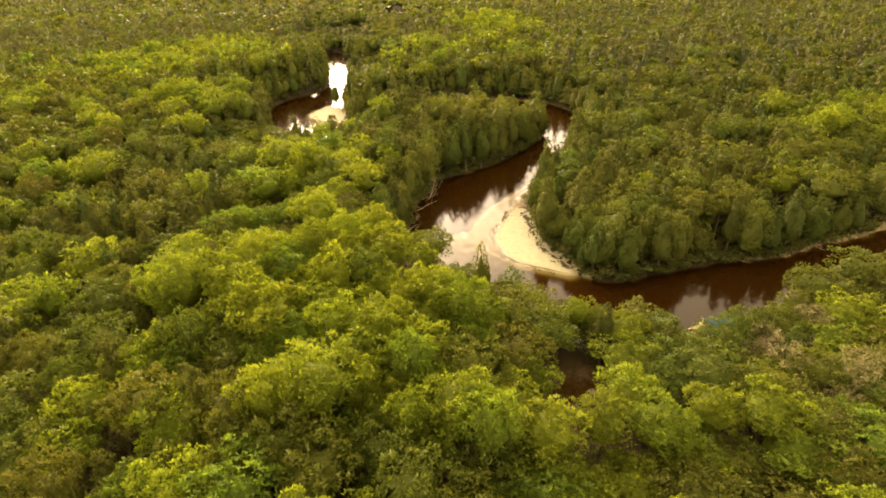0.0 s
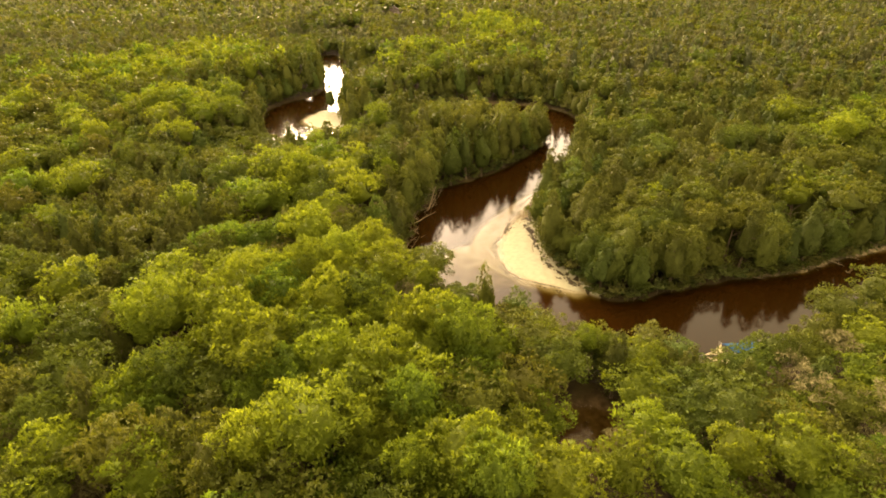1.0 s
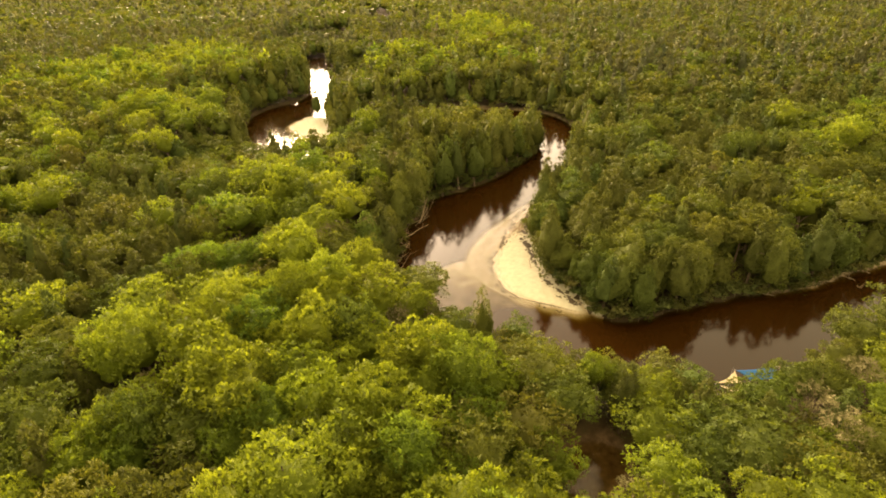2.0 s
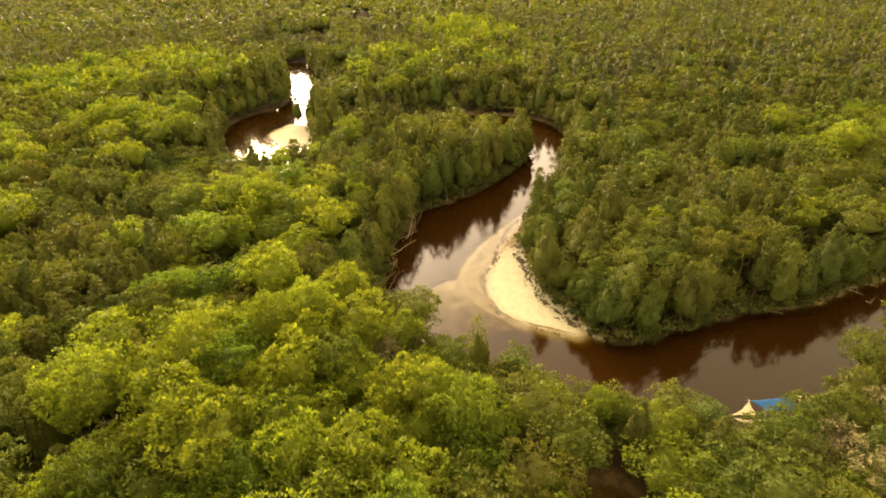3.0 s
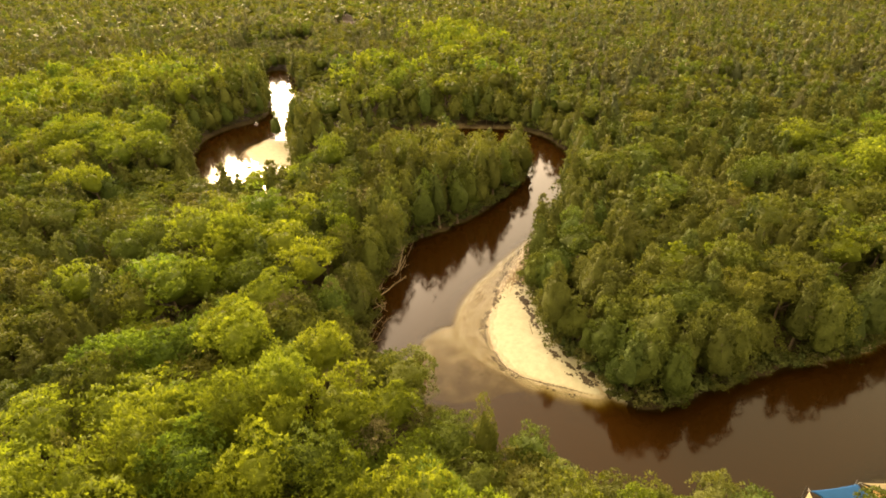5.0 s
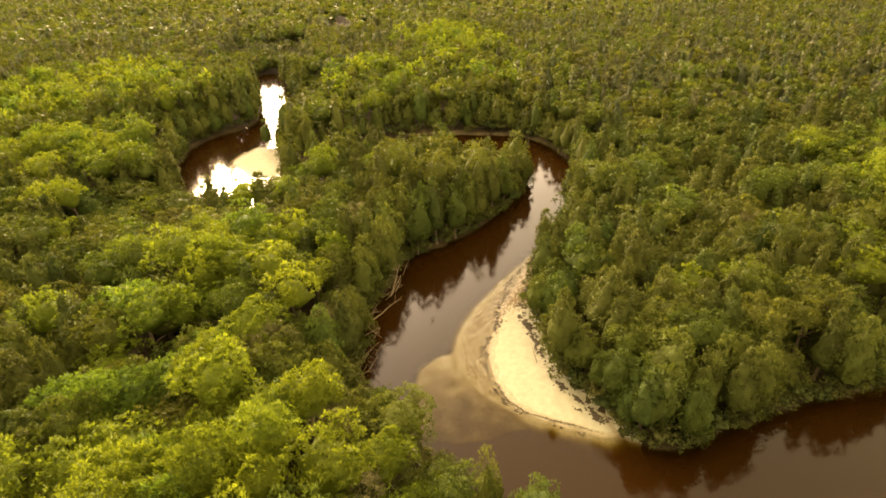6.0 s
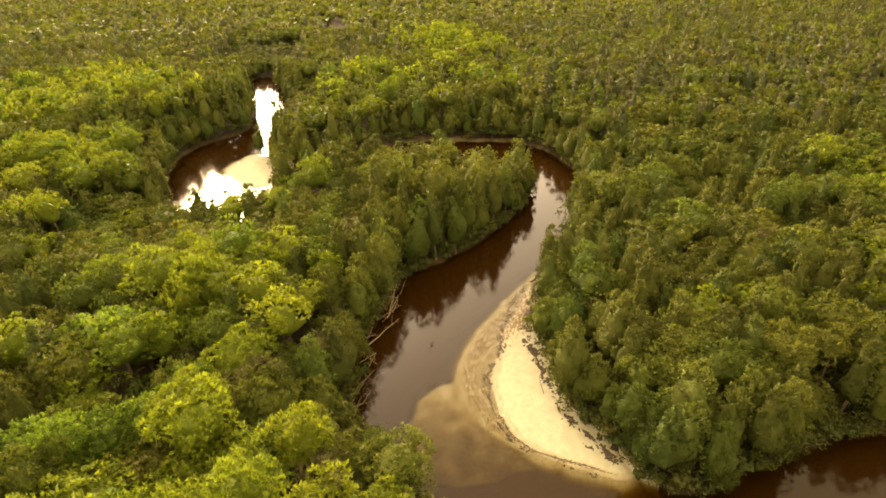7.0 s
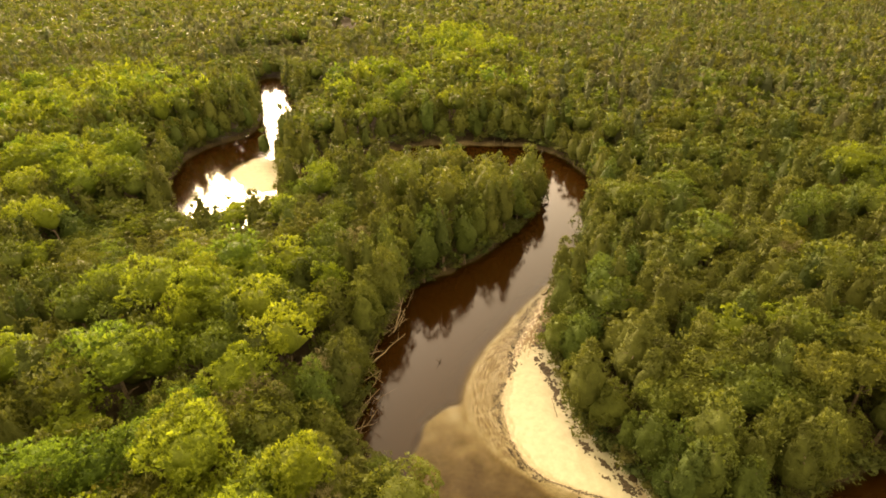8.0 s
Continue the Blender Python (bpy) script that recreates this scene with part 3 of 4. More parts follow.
REACH = {"maple": 3.5, "oak": 3.6, "cedar": 2.9, "pine": 2.8, "alder": 3.7}
NAMED = [("cedar", -50.5, 252, 0.75, 1.05), ("alder", -47.5, 259.5, 0.6, 0.6), ("alder", -43, 239, 0.7, 0.75), ("alder", -41.5, 231, 0.7, 0.7), ("alder", -44, 246, 0.7, 0.7), ("cedar", 30.2, 104.6, 0.8, 0.95), ("alder", 28.4, 106.0, 0.6, 0.6), ("alder", 26.2, 113.5, 0.65, 0.55), ("alder", 25.0, 118, 0.8, 0.8), ("alder", 24.2, 125.5, 0.85, 0.85), ("alder", 24.6, 132.5, 0.85, 0.85), ("alder", 25.5, 140, 0.8, 0.85), ("alder", 28.6, 110.5, 0.85, 0.85),
         ("alder", 32, 104, 0.98, 0.9), ("alder", 28.5, 148, 0.8, 0.8), ("alder", 31.8, 157, 0.75, 0.75), ("alder", 39, 105, 0.98, 0.85), ("alder", 46, 108.5, 1.0, 0.9),
         ("oak", -5.8, 103.0, 0.86, 1.1), ("alder", 3.3, 89.6, 1.22, 0.52), ("maple", 20, 77.5, 0.66, 0.6), ("oak", 8, 83, 0.74, 0.95), ("maple", 28, 73, 0.64, 0.95),
         ("oak", 2.5, 84, 0.72, 0.9), ("maple", 13.5, 80, 0.66, 0.7), ("oak", 25, 77, 0.62, 0.7), ("alder", 33, 74.5, 0.62, 0.7), ("oak", 36, 67, 0.66, 1.0), ("oak", 45, 64.5, 0.62, 1.0), ("oak", 48.2, 73.4, 0.76, 0.85), ("oak", 53.2, 73.0, 0.74, 0.8), ("oak", 40.4, 72.0, 0.56, 0.65), ("oak", 44.2, 70.5, 0.74, 0.9), ("oak", 65.5, 83.5, 0.82, 1.1), ("oak", 76, 88.5, 0.85, 1.2), ("maple", 66, 75, 0.72, 1.1), ("maple", 48.8, 128, 0.80, 1.1), ("maple", 57, 129, 0.75, 0.95),
         ("oak", -0.5, 92, 0.72, 0.9), ("maple", -9, 96, 0.8, 0.95), ("alder", 1.7, 172.5, 1.15, 0.95), ("oak", 24.0, 75.3, 0.52, 0.7), ("oak", 16.2, 74.5, 0.62, 0.7), ("maple", 4.0, 53.5, 0.95, 1.1), ("maple", 9.5, 48, 0.95, 1.15), ("maple", 24, 49.5, 0.95, 1.15), ("maple", 22, 56.5, 0.85, 0.95), ("maple", 33.0, 52.5, 0.85, 0.95), ("maple", 16.5, 49.5, 0.9, 1.0)]
BARE = [(72.7, 150.5, 0.95), (62.5, 175.8, 0.9), (-18.8, 127.3, 1.0), (-58.9, 95.5, 1.0), (-64, 90.5, 0.95), (54.2, 55.4, 0.85), (-26, 120.5, 1.2), (-31, 119, 1.15), (-57, 62, 0.9), (-43, 58, 0.95), (-43, 44, 1.0), (36, 55, 0.85), (-15.6, 101.5, 1.05), (-37, 72, 1.0), (47, 46, 0.9), (-45, 105, 1.0), (31, 58, 0.6), (-28, 48, 0.9), (-24, 54, 0.9), (-31, 55, 0.85)]
SAILS = (48.5, 77)


def plant():
    """Throw trees over the plan, none too near another, none in water or on sand."""
    r = np.random.RandomState(7)
    cells, out = {}, []

    def free(x, y, reach, tight=False):
        cx, cy = int(x // 8), int(y // 8)
        for i in range(cx - 1, cx + 2):
            for j in range(cy - 1, cy + 2):
                for px, py, pr in cells.get((i, j), ()):
                    if (px - x) ** 2 + (py - y) ** 2 < ((0.63 if y < 230 or tight else 0.68) * (pr + reach)) ** 2:
                        return False
        return True

    def take(kind, x, y, tall, broad, reach):
        cells.setdefault((int(x // 8), int(y // 8)), []).append((x, y, reach))
        out.append((kind, x, y, tall, broad))

    for kind, x, y, tall, broad in NAMED:
        take(kind, x, y, tall, broad, REACH[kind] * broad)
    for x, y, s in BARE:
        take("bare", x, y, s, s, 1.9)
    n = 170000
    x, y = r.uniform(-330, 330, n), 10 + 440 * r.rand(n)
    seen = (np.abs(x) < 30 + 0.77 * y) & (y > 30)
    x, y = x[seen], y[seen]
    d = outside(x, y, RIVER)
    d = np.minimum(d, outside(x, y, NORTH_BAR))
    d = np.minimum(d, outside(x, y, WEST_BAR))
    ok = d > 0.2
    x, y, d = x[ok], y[ok], d[ok]
    ok = outside(x, y, POOL) > 1
    x, y, d = x[ok], y[ok], d[ok]
    for px, py, dist, a, b, c, inlet_off in zip(x, y, d, r.rand(len(x)), r.rand(len(x)), r.rand(len(x)), outside(x, y, INLET)):
        if abs(px - SAILS[0]) < 10.5 and -3.5 < py - SAILS[1] < 7:
            continue
        if inlet_off < 0.8 or math.hypot((px - 38) / 2.5, (py - 49) / 4.0) < 1 or math.hypot((px - 13) / 3.5, (py - 56) / 3.5) < 1:
            continue
        kind = kind_at(px, py, a)
        if kind == "maple" and dist < 13 and px > 20 and py > 98:
            kind = "alder"
        if dist < 7.5 and py < 400:
            kind = "alder" if b < (0.50 if px > 20 and py < 190 else 0.6) or py < 98 else ("oak" if dist > 4.5 and c < 0.7 else "cedar")
        if dist > 8 and py < 170 and px < (60 if py < 78 else 30) and (a * 37) % 1 < (0.13 if px < -18 and py < 62 else 0.09 if px < -30 and py < 80 else 0.035 if px > 8 and py < 76 else 0.022):
            kind = "bare"
            if free(px, py, 2.6):
                take(kind, px, py, 0.85 + 0.25 * c, 1.0, 2.6)
            continue
        broad = 0.78 + 0.55 * b
        if dist < 5:
            broad *= 0.85
        reach = REACH[kind] * broad
        if free(px, py, reach, dist < 12):
            tall = height_at(px, py) * ((0.78 + 0.38 * c) if dist > 7.5 or py < 98 else (0.62 + 0.62 * ((c * 7.7) % 1)))
            if dist < 4 and py < 98:
                tall *= 0.85
            take(kind, px, py, tall, broad * (1.0 if kind in ("cedar", "pine") else 1.1), reach)
    return out


TREES = plant()

# ---- trees near the walk: things with a trunk and a crown ----
LABEL = {"maple": ("maple_tree", "fresh yellow-green broadleaf tree in the dense swamp wood"),
         "oak": ("oak_tree", "olive-green broadleaf tree with a domed crown in the swamp wood"),
         "cedar": ("cedar_tree", "dark olive narrow conifer with feathery drooping sprays"),
         "alder": ("alder_tree", "olive-green waterside tree leafy down to the bank"),
         "pine": ("pine_tree", "dark green pine standing among the far woods")}
NEAR_KINDS = ("maple", "oak", "cedar", "alder")
CROWNS = {k: [crown_mesh(k + "_crown", k, 10 * i + 1, 72, 2900, 0.33, 2) for i in range(5)] for k in NEAR_KINDS}
THIN_CROWNS = {k: [crown_mesh(k + "_crown", k, 10 * i + 1, 48, 980, 0.46, 1) for i in range(5)] for k in NEAR_KINDS}
TRUNKS = {k: [mesh_of(k + "_trunk", *trunk(k, i), BARK) for i in range(3)] for k in NEAR_KINDS}


def tree(kind, x, y, z, tall, broad, turn, pick, crowns):
    name, label = LABEL[kind]
    label = ("tall " if tall > 1.1 else "broad-crowned " if broad > 1.18 else "slender " if broad < 0.86 else "") + label
    ob = new(name)
    ob.matrix_world = pose(x, y, z, 3.5 * math.sin(pick), 3.5 * math.sin(1.7 * pick + x), turn) @ Matrix.Diagonal((broad, broad, tall, 1))
    part("trunk", TRUNKS[kind][pick % 3], ob)
    part("crown", crowns[kind][pick % 5], ob)
    return tagged(ob, label, "tree", "trees of the swamp wood")


def bare_tree(x, y, z, size, turn, meshes):
    ob = new("bare_tree")
    ob.matrix_world = pose(x, y, z, 0, 0, turn) @ Matrix.Scale(size, 4)
    part("trunk", meshes[0], ob)
    part("bare_crown", meshes[1], ob)
    return tagged(ob, "leafless pale grey-brown tree among green crowns", "bare tree", "bare trees in the swamp wood")


BARE_MESHES = []
for seed in (2, 5, 9):
    stems, twigs = bare_crown(seed)
    BARE_MESHES.append((mesh_of("bare_stem", *stems, TWIG), mesh_of("bare_twigs", *twigs, TWIG)))

FULL = {"maple": 120, "oak": 100, "alder": 95, "cedar": 100}
rnd = random.Random(4)
order = sorted(range(len(TREES)), key=lambda i: math.hypot(TREES[i][1] * 0.8, TREES[i][2] - 75))
count, rest = {}, []
ground_of = bed_height(np.array([t[1] for t in TREES]), np.array([t[2] for t in TREES]))
for i in order:
    kind, x, y, tall, broad = TREES[i]
    z, turn, pick = float(ground_of[i]) - 0.1, rnd.uniform(0, 360), rnd.randint(0, 59)
    if kind == "bare":
        bare_tree(x, y, z, tall, turn, BARE_MESHES[pick % 3])
    elif kind in CROWNS and count.get(kind, 0) < 270:
        count[kind] = count.get(kind, 0) + 1
        tree(kind, x, y, z, tall, broad, turn, pick, CROWNS if count[kind] < FULL[kind] else THIN_CROWNS)
    else:
        rest.append((kind, x, y, z, tall, broad, turn, pick))


def woods(name, rows, shapes, mat, label):
    """Many trees as one mesh; every tree has its own tint."""
    vs, fs, ts, ns, n = [], [], [], [], 0
    for kind, x, y, z, tall, broad, turn, pick in rows:
        v, f, q = shapes[pick % len(shapes)]
        c, s = math.cos(radians(turn)) * broad, math.sin(radians(turn)) * broad
        vs.append(np.stack([x + v[:, 0] * c - v[:, 1] * s, y + v[:, 0] * s + v[:, 1] * c, z + v[:, 2] * tall], 1).astype(np.float32))
        c, s = math.cos(radians(turn)), math.sin(radians(turn))
        ns.append(np.stack([q[:, 0] * c - q[:, 1] * s, q[:, 0] * s + q[:, 1] * c, q[:, 2]], 1).astype(np.float32))
        fs.append(f + n)
        ts.append(np.full(len(v), (pick * 0.6180 + turn) % 1.0, np.float32))
        n += len(v)
    if not vs:
        return None
    ob = new(name, mesh_of(name, np.concatenate(vs), np.concatenate(fs), mat, True, tint=np.concatenate(ts), custom_normal=np.concatenate(ns)))
    return tagged(ob, label, "woods", kind="stuff")


# ---- the woods beyond ----
WOODS_LABEL = {"maple": "far bright yellow-green broadleaf woods behind the river", "oak": "far olive-green broadleaf woods of the swamp",
               "alder": "far olive-green waterside trees along the river", "cedar": "far dark stands of narrow conifers along the river", "pine": "far dark pine woods reaching towards the horizon"}
for kind in REACH:
    for name, lo, hi, lobes, sprays_n, size, detail in (("woods", 0, 230, 36, 480, 0.70, 1), ("far_woods", 230, 1e9, 22, 100, 1.15, 0)):
        rows = [t for t in rest if t[0] == kind and lo <= (t[2] if kind != "alder" else 0) < hi]
        woods(name, rows, [crown(kind, 100 + s, lobes, sprays_n, size, detail, 0.45, 0.4) for s in range(4)], LEAF[kind], WOODS_LABEL[kind])

r = np.random.RandomState(29)
under = []
while len(under) < 420:
    x, y = r.uniform(-85, 85), r.uniform(-55, 30)
    if all((x - t[1]) ** 2 + (y - t[2]) ** 2 > 20 for t in under):
        under.append(("oak", x, y, 0.6, r.uniform(0.8, 1.15), r.uniform(1.0, 1.35), r.uniform(0, 360), r.randint(0, 997)))
for kind, rows in (("maple", under[::2]), ("oak", under[1::2])):
    woods("woods", rows, [crown(kind, 400 + s, 44, 620, 0.52, 1) for s in range(4)], LEAF[kind], "olive-green broadleaf woods under the start of the flight")

r = np.random.RandomState(21)
n = 8000
hx, hy = r.uniform(-1000, 620, n * 6), 450 + 850 * r.rand(n * 6)
ok = (np.abs(hx) < 0.78 * hy + 40) & (hy < 720 + 0.75 * np.maximum(-hx, 0)) & (outside(hx, hy, POOL) > 4)
hx, hy = hx[ok][:n], hy[ok][:n]
far_rows = {"maple": [], "oak": [], "pine": []}
for x, y, a, b in zip(hx, hy, r.rand(n), r.rand(n)):
    k = kind_at(x, y, a)
    far_rows[k if k in far_rows else "oak"].append((k, x, y, 1.0, 0.9 + 0.3 * b, 1.4 + 0.5 * a, 360 * a, int(b * 997)))
for kind, rows in far_rows.items():
    woods("horizon_woods", rows, [crown(kind, 200 + s, 12, 30, 1.7, 0, 0.45, 0.3) for s in range(4)], LEAF[kind], WOODS_LABEL[kind])


# ---- shrubs along the banks ----
SHRUBS = [crown_mesh("shrub_leaves", "shrub", 300 + i, 24, 260, 0.36, 1) for i in range(4)]
SHRUB_STEMS = [mesh_of("shrub_stems", *trunk("shrub", 40 + i, 6), BARK) for i in range(2)]


def shrub(x, y, z, size, turn, pick):
    ob = new("shrub")
    ob.matrix_world = pose(x, y, z, 0, 0, turn) @ Matrix.Diagonal((size, size, size * 0.85, 1))
    part("stem", SHRUB_STEMS[pick % 2], ob)
    part("foliage", SHRUBS[pick % 4], ob)
    return tagged(ob, "low green shrub hanging over the river bank", "shrub", "shrubs on the river banks")


r = np.random.RandomState(33)
sx, sy = r.uniform(-20, 105, 30000), r.uniform(97, 205, 30000)
sd = outside(sx, sy, RIVER)
on_bar = (outside(sx, sy, BAR) < 0.5) & (outside(sx, sy, RIVER) < 0)
pick = (sd > -0.6) & (sd < 0.9) & ~on_bar
sx, sy = sx[pick], sy[pick]
sz, done = bed_height(sx, sy), []
for x, y, z in zip(sx, sy, sz):
    if len(done) < 290 and all((x - a) ** 2 + (y - b) ** 2 > 1.5 for a, b in done):
        done.append((x, y))
        shrub(x, y, float(z) - 0.15, r.uniform(0.6, 1.35), r.uniform(0, 360), r.randint(0, 99))


fx, fy = r.uniform(-90, 60, 40000), r.uniform(215, 300, 40000)
fd = outside(fx, fy, RIVER)
pick = (fd > -0.5) & (fd < 2.0) & (outside(fx, fy, WEST_BAR) > 0.5) & (outside(fx, fy, NORTH_BAR) > 1.0)
fx, fy, far_done = fx[pick], fy[pick], []
for x, y, z in zip(fx, fy, bed_height(fx, fy)):
    if len(far_done) < 64 and all((x - a) ** 2 + (y - b) ** 2 > 5.0 for a, b in far_done):
        far_done.append((x, y))
        shrub(x, y, float(z) - 0.15, r.uniform(1.0, 1.9), r.uniform(0, 360), r.randint(0, 99))

for x, y, size in ((23.4, 114.5, 0.55), (22.9, 117.6, 0.6), (25.6, 110.6, 0.6), (22.0, 121.5, 0.5), (21.9, 130, 0.6), (22.6, 138, 0.65), (27.4, 106.2, 0.6), (17, 79.5, 1.1), (19, 77, 1.2), (22.3, 78, 1.2), (24.6, 78.7, 1.1), (27.2, 78, 1.2), (29.6, 78.2, 1.1), (14.6, 82, 1.1)):
    shrub(x, y, float(bed_height(np.array([x]), np.array([y]))[0]) - 0.1, size, 40 * y, int(x * 7))


# ---- fallen wood ----
def fallen(name, label, path, girth, mat, seed, stubs=4, category="log"):
    """A fallen stem with broken branches."""
    q = np.random.RandomState(seed)
    path = np.array(path, float)
    fine = np.array([path[0] + (path[-1] - path[0]) * t for t in np.linspace(0, 1, 7)])
    fine[1:-1] += q.normal(0, girth * 0.7, (5, 3))
    ob = new(name)
    ob.location = path[0]
    fine -= path[0]
    part("stem", mesh_of("stem", *tube(fine, girth * np.linspace(1.0, 0.35, 7), 8), mat, True), ob)
    for k in range(stubs):
        t = q.uniform(0.3, 0.95)
        base = fine[0] + (fine[-1] - fine[0]) * t
        w = q.normal(size=3)
        w[2] = abs(w[2])
        tip = base + w / np.linalg.norm(w) * q.uniform(0.8, 2.2) * (1.5 if category == "snag" else 1.0)
        part("branch", mesh_of("branch", *tube([base, (base + tip) / 2 + q.normal(0, 0.1, 3), tip], [girth * 0.35, girth * 0.25, girth * 0.08], 5), mat, True), ob)
    return tagged(ob, label, category, "fallen wood along the bank")


PALE = "bleached fallen tree trunk lying half in the river"
for k, (a, b, girth, stubs) in enumerate((
        ((-16.4, 119.2, 0.9), (-11.9, 129.2, 0.6), 0.12, 6), ((-16.9, 120.6, 1.2), (-13.6, 126.4, 0.5), 0.09, 5), ((-14.2, 126.0, 1.0), (-10.2, 132.6, 0.2), 0.08, 6),
        ((-11.4, 139.0, 0.8), (-5.2, 147.4, 0.1), 0.11, 5), ((-13.2, 137.6, 1.2), (-9.6, 134.0, 0.1), 0.07, 6), ((-13.6, 140.4, 1.4), (-9.4, 142.6, 0.2), 0.08, 6),
        ((-12.8, 133.6, 1.4), (-9.9, 137.4, 0.1), 0.06, 6), ((-9.4, 146.2, 1.2), (-4.6, 152.2, 0.1), 0.07, 5), ((-15.0, 122.5, 1.4), (-11.4, 124.6, 0.1), 0.07, 5))):
    fallen("fallen_tree", PALE, [a, b], girth, DRIFT, 1 + k, stubs)
fallen("fallen_tree", "pale fallen tree trunk lying on the muddy forest floor", [(35.0, 55.5, 1.2), (42.0, 51.0, 0.9)], 0.17, DRIFT, 21, 6)
fallen("fallen_tree", "pale fallen tree trunk lying on the muddy forest floor", [(37.5, 50.5, 1.0), (42.5, 52.5, 1.3)], 0.12, DRIFT, 22, 5)
fallen("dead_snag", "thin bleached dead tree leaning out over the river", [(-7.2, 148.4, 0.4), (-5.0, 151.4, 6.0)], 0.15, DRIFT, 6, 3, "snag")
fallen("dead_snag", "thin bleached dead tree leaning out over the river", [(-7.6, 147.6, 0.4), (-4.9, 149.6, 4.4)], 0.12, DRIFT, 7, 2, "snag")
for k, (a, b, girth) in enumerate((((78.5, 110.6, 0.6), (83.0, 110.9, 0.1), 0.14), ((84.5, 112.6, 0.9), (87.5, 110.8, 0.0), 0.12), ((89.0, 114.2, 0.9), (92.5, 113.2, 0.1), 0.15),
                                   ((86.5, 109.0, -0.3), (85.8, 106.6, 1.1), 0.12), ((64.5, 107.6, 0.5), (67.5, 106.6, 0.1), 0.11))):
    fallen("fallen_tree", "pale fallen tree trunk lying at the sandy river edge", [a, b], girth, DRIFT, 90 + k, 5)
for k, (x, y) in enumerate(((-14.4, 118.5), (-13.6, 121.5), (-12.2, 124.5), (-10.8, 129.0), (-11.6, 133.0), (-12.2, 137.5), (-11.4, 142.0), (-8.6, 146.8), (-6.4, 149.6), (-4.6, 156.0))):
    lean = 1.2 + 0.9 * ((k * 37) % 5) / 4
    fallen("dead_snag", "thin bleached dead tree leaning out over the river", [(x, y, 0.2), (x + lean, y + 1.6 - 0.7 * (k % 4), 2.2 + 0.6 * ((k * 3) % 4))], 0.06 + 0.01 * (k % 3), DRIFT, 60 + k, 3, "snag")
fallen("sunken_branch", "dark sunken branch sticking out of the water", [(0.7, 138.0, -0.5), (1.1, 138.5, 0.75)], 0.13, WET_WOOD, 8, 1, "branch")
fallen("driftwood", "dark waterlogged driftwood stranded at the sandbar end", [(24.6, 156.4, 0.05), (28.4, 159.2, 0.45)], 0.34, WET_WOOD, 9, 3, "driftwood")
fallen("driftwood", "thin dark stick lying on the white sand", [(18.4, 122.0, 0.55), (18.6, 126.2, 0.6)], 0.06, WET_WOOD, 10, 1, "driftwood")


# ---- dark litter washed up on the sandbar, and dark bits as the scarp's shadow ----
def litter():
    q = np.random.RandomState(17)
    v, f = BALLS[0]
    outer = [(23, 105), (17.7, 107.8), (13.4, 110.5), (10.8, 113.6), (9.4, 118), (9.2, 123.6), (9.7, 128), (12.6, 133), (14.5, 139), (20, 149)]
    inner = [(26, 107), (23.4, 111), (21.4, 115.5), (20.3, 121), (19.8, 127), (19.6, 131), (18.8, 135), (20.2, 141), (22.5, 149)]
    # thin seam of dark bits standing in for the shadow under the scarp
    scarp_shade = [(22.5, 106.3), (20.4, 107.5), (17.7, 108.8), (13.9, 111.1), (11.4, 114.1), (10.4, 117.8)]
    banked = [(13.2, 134), (15.4, 141), (18.4, 148.2), (24.3, 156.6)]
    bits = []
    for line, n, spread, size in ((scarp_shade, 420, 0.05, 0.12), (outer, 300, 0.3, 0.17), (inner, 300, 0.7, 0.20), (inner[:5], 200, 0.9, 0.24), (inner[4:], 170, 1.0, 0.36), (outer[5:], 260, 1.2, 0.15), (banked, 330, 0.8, 0.18)):
        line = np.array(line, float)
        hubs = max(8, n // 11)
        seg, t = q.randint(0, len(line) - 1, hubs), q.rand(hubs)
        hub = line[seg] + (line[seg + 1] - line[seg]) * t[:, None] + q.normal(0, spread, (hubs, 2)) * q.rand(hubs, 1)
        pick = q.randint(0, hubs, n)
        way = (line[seg + 1] - line[seg])[pick]
        p = hub[pick] + q.normal(0, 0.16 + 0.3 * spread, (n, 2)) * q.rand(n, 1) + way / np.linalg.norm(way, axis=1)[:, None] * q.normal(0, 0.5 if spread > 0.1 else 1.2, (n, 1))
        z = bed_height(p[:, 0], p[:, 1])
        for (x, y), h in zip(p, z):
            s, a = size * q.uniform(0.4, 1.5), q.uniform(0, 6.28)
            w = v * (1 + 0.35 * q.normal(size=(len(v), 1))) * (s, s * q.uniform(0.4, 1.0), 0.3 * s)
            bits.append((np.stack([x + w[:, 0] * math.cos(a) - w[:, 1] * math.sin(a), y + w[:, 0] * math.sin(a) + w[:, 1] * math.cos(a), h + w[:, 2]], 1), f))
    return joined(bits)


tagged(new("leaf_litter", mesh_of("leaf_litter", *litter(), LITTER)), "dark clumps of leaf litter washed up on white sand, with a dark seam as scarp shade", "leaf litter", kind="stuff")

# ---- shade sails on the near bank ----
BLUE, CREAM, ORANGE = cloth_material("blue_cloth", (0.005, 0.092, 0.28), 0.15), cloth_material("cream_cloth", (0.50, 0.43, 0.29)), cloth_material("sunlit_tan_cloth", (0.50, 0.29, 0.13))
STEEL = Mat("galvanised_steel").set(0.4, (0.45, 0.45, 0.45), 0.5, 1.0).m


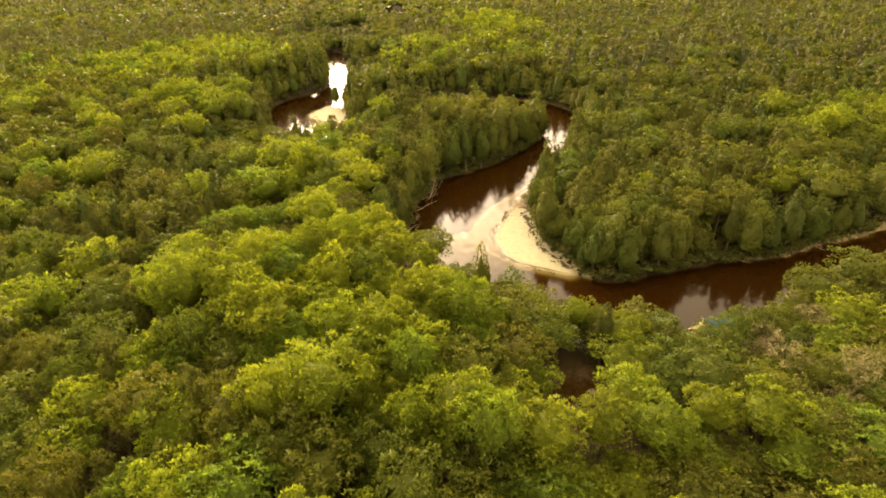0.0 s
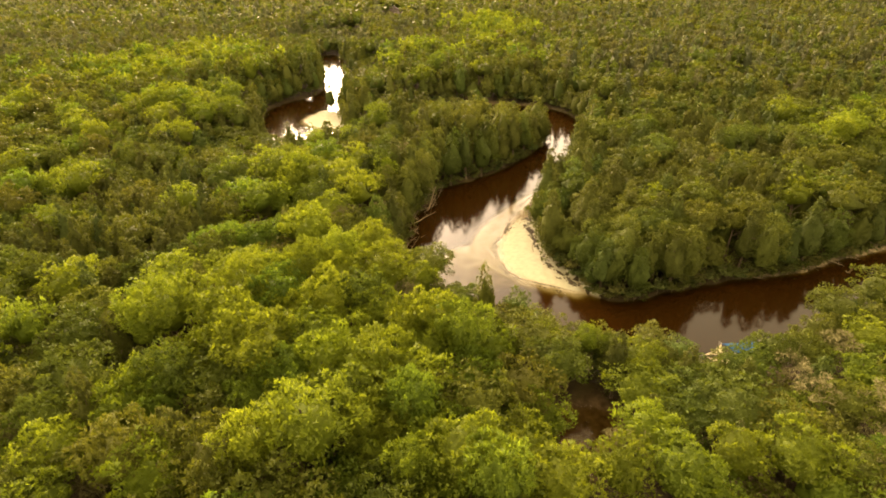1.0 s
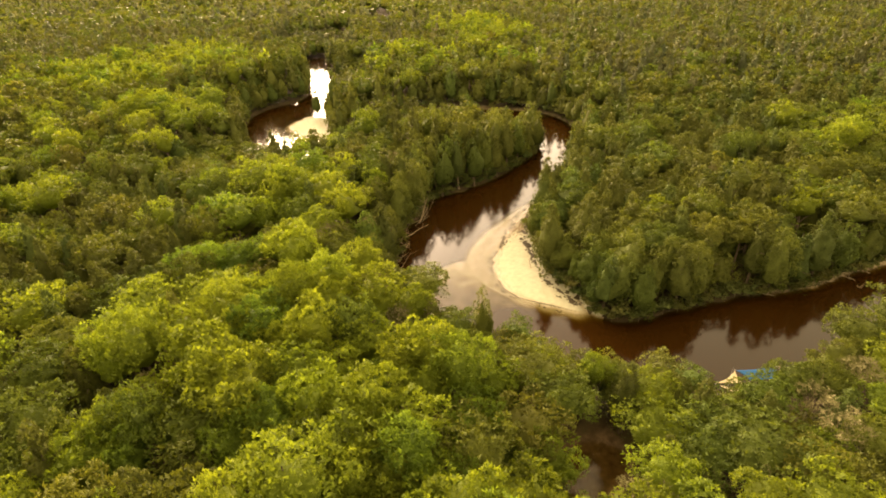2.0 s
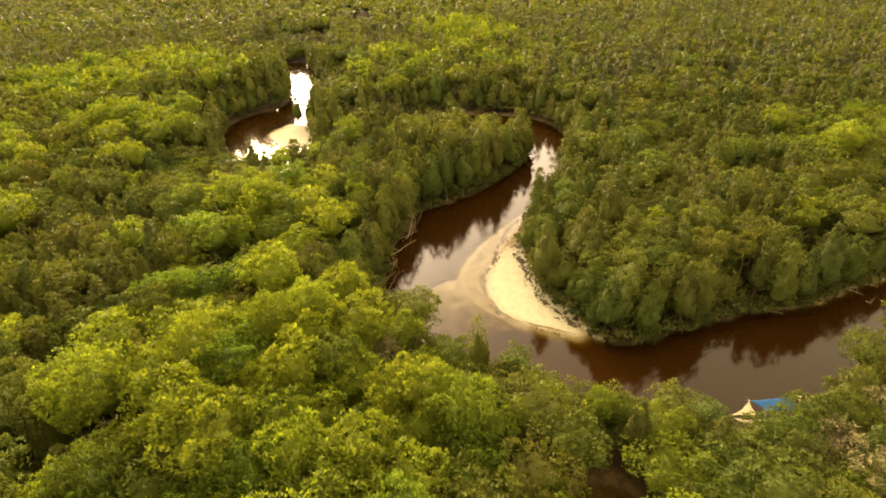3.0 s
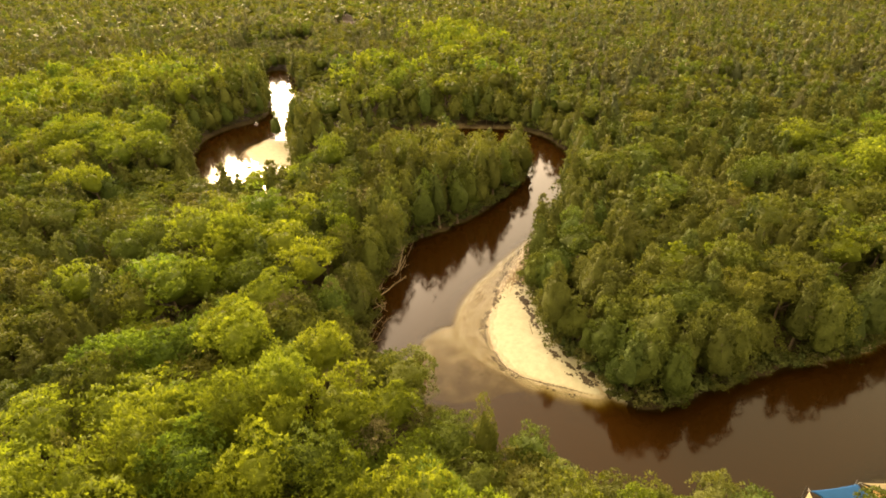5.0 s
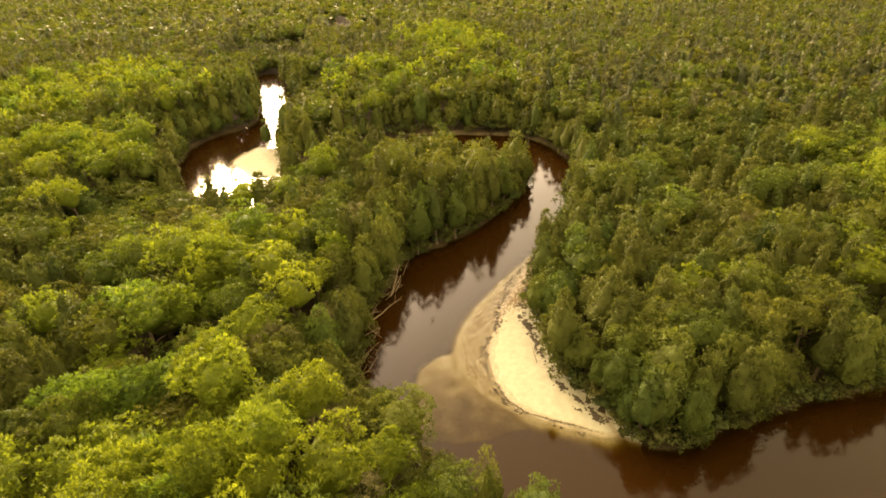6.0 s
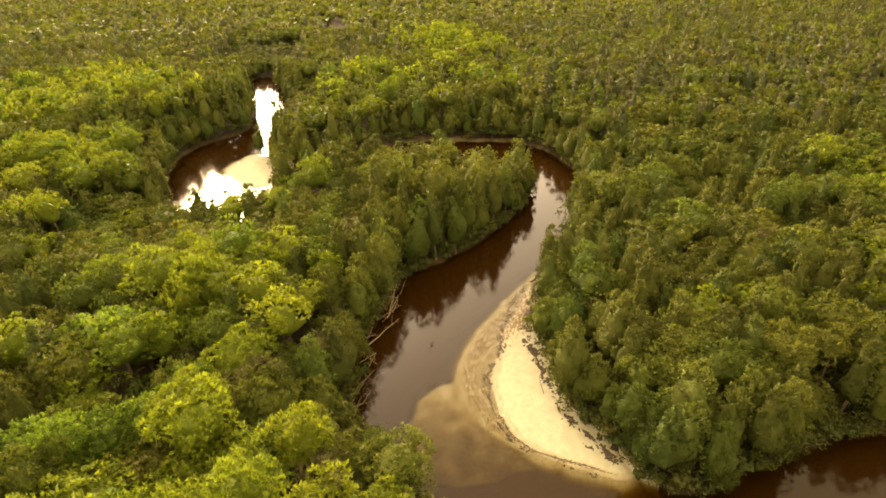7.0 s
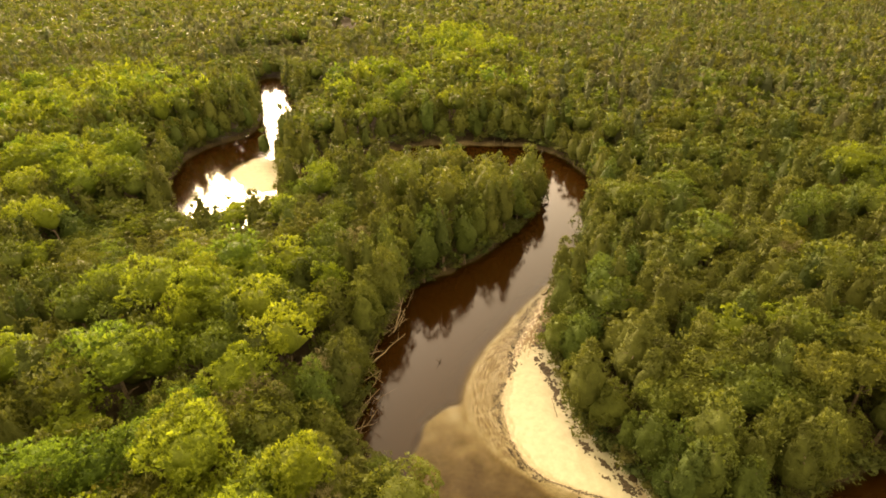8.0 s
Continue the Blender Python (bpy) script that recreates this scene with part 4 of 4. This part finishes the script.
def sail(corners, mat, label, sag=0.10, steps=12):
    """A taut cloth between three or four corners, its hems drawn in."""
    c = [np.array(p, float) for p in corners]
    if len(c) == 3:
        c = [c[0], c[1], c[2], c[2]]
    mid = sum(c) / 4
    grid, n = [], steps + 1
    for i in range(n):
        for j in range(n):
            u, v = i / steps, j / steps
            p = c[0] * (1 - u) * (1 - v) + c[1] * u * (1 - v) + c[2] * u * v + c[3] * (1 - u) * v
            pull = sag * 4 * max(u * (1 - u) * abs(2 * v - 1) ** 3, v * (1 - v) * abs(2 * u - 1) ** 3)
            grid.append(p + (mid - p) * pull)
    top = np.array(grid)
    faces = [(i * n + j, (i + 1) * n + j, (i + 1) * n + j + 1, i * n + j + 1) for i in range(steps) for j in range(steps)]
    ob = new("shade_sail")
    ob.location = c[0]
    me = mesh_of("cloth", top - c[0], faces, mat, True)
    cloth = part("cloth", me, ob)
    thick = cloth.modifiers.new("thickness", "SOLIDIFY")
    thick.thickness = 0.012
    for p in corners:
        way = np.array(p, float) - mid
        way /= np.linalg.norm(way)
        a = np.array(p, float) - c[0]
        part("corner_rope", mesh_of("rope", *tube([a - way * 0.05, a + way * 0.45], [0.03, 0.02], 6), STEEL), ob)
    return tagged(ob, label, "shade sail", "shade sails on the bank")


def post(x, y, top):
    z = float(bed_height(np.array([x]), np.array([y]))[0]) - 0.3
    ob = new("sail_post", mesh_of("post", *tube([(0, 0, 0), (0, 0, top - z - 0.08), (0, 0, top - z)], [0.06, 0.055, 0.03], 10), STEEL, True))
    ob.location = (x, y, z)
    return tagged(ob, "grey steel post holding up a shade sail", "post", "posts of the shade sails")


sail([(44.6, 80.2, 5.0), (51.2, 80.4, 5.0), (52.6, 78.4, 4.2), (46.3, 78.5, 4.2)], BLUE, "bright blue shade sail stretched over the river bank")
sail([(44.5, 80.2, 4.9), (40.6, 78.3, 4.2), (44.9, 77.8, 4.3)], CREAM, "cream triangular shade sail beside the blue one", 0.26)
sail([(40.8, 78.1, 4.1), (44.8, 77.2, 3.9), (44.0, 75.2, 3.5)], CREAM, "narrow cream triangular shade sail hanging low by the water", 0.2)
sail([(51.9, 80.5, 5.0), (56.1, 80.0, 4.9), (55.9, 78.8, 4.3)], CREAM, "cream triangular shade sail beside the blue one", 0.08)
sail([(52.0, 80.2, 4.8), (55.3, 78.2, 4.1), (53.4, 78.0, 4.0)], ORANGE, "tan triangular shade sail glowing in low sun", 0.08)
for x, y, top in ((44.4, 80.7, 5.2), (51.5, 80.9, 5.2), (53.0, 78.0, 4.4), (46.0, 78.0, 4.4), (40.1, 78.2, 4.4), (56.5, 80.3, 5.1), (56.3, 78.4, 4.5), (43.8, 74.8, 3.7)):
    post(x, y, top)
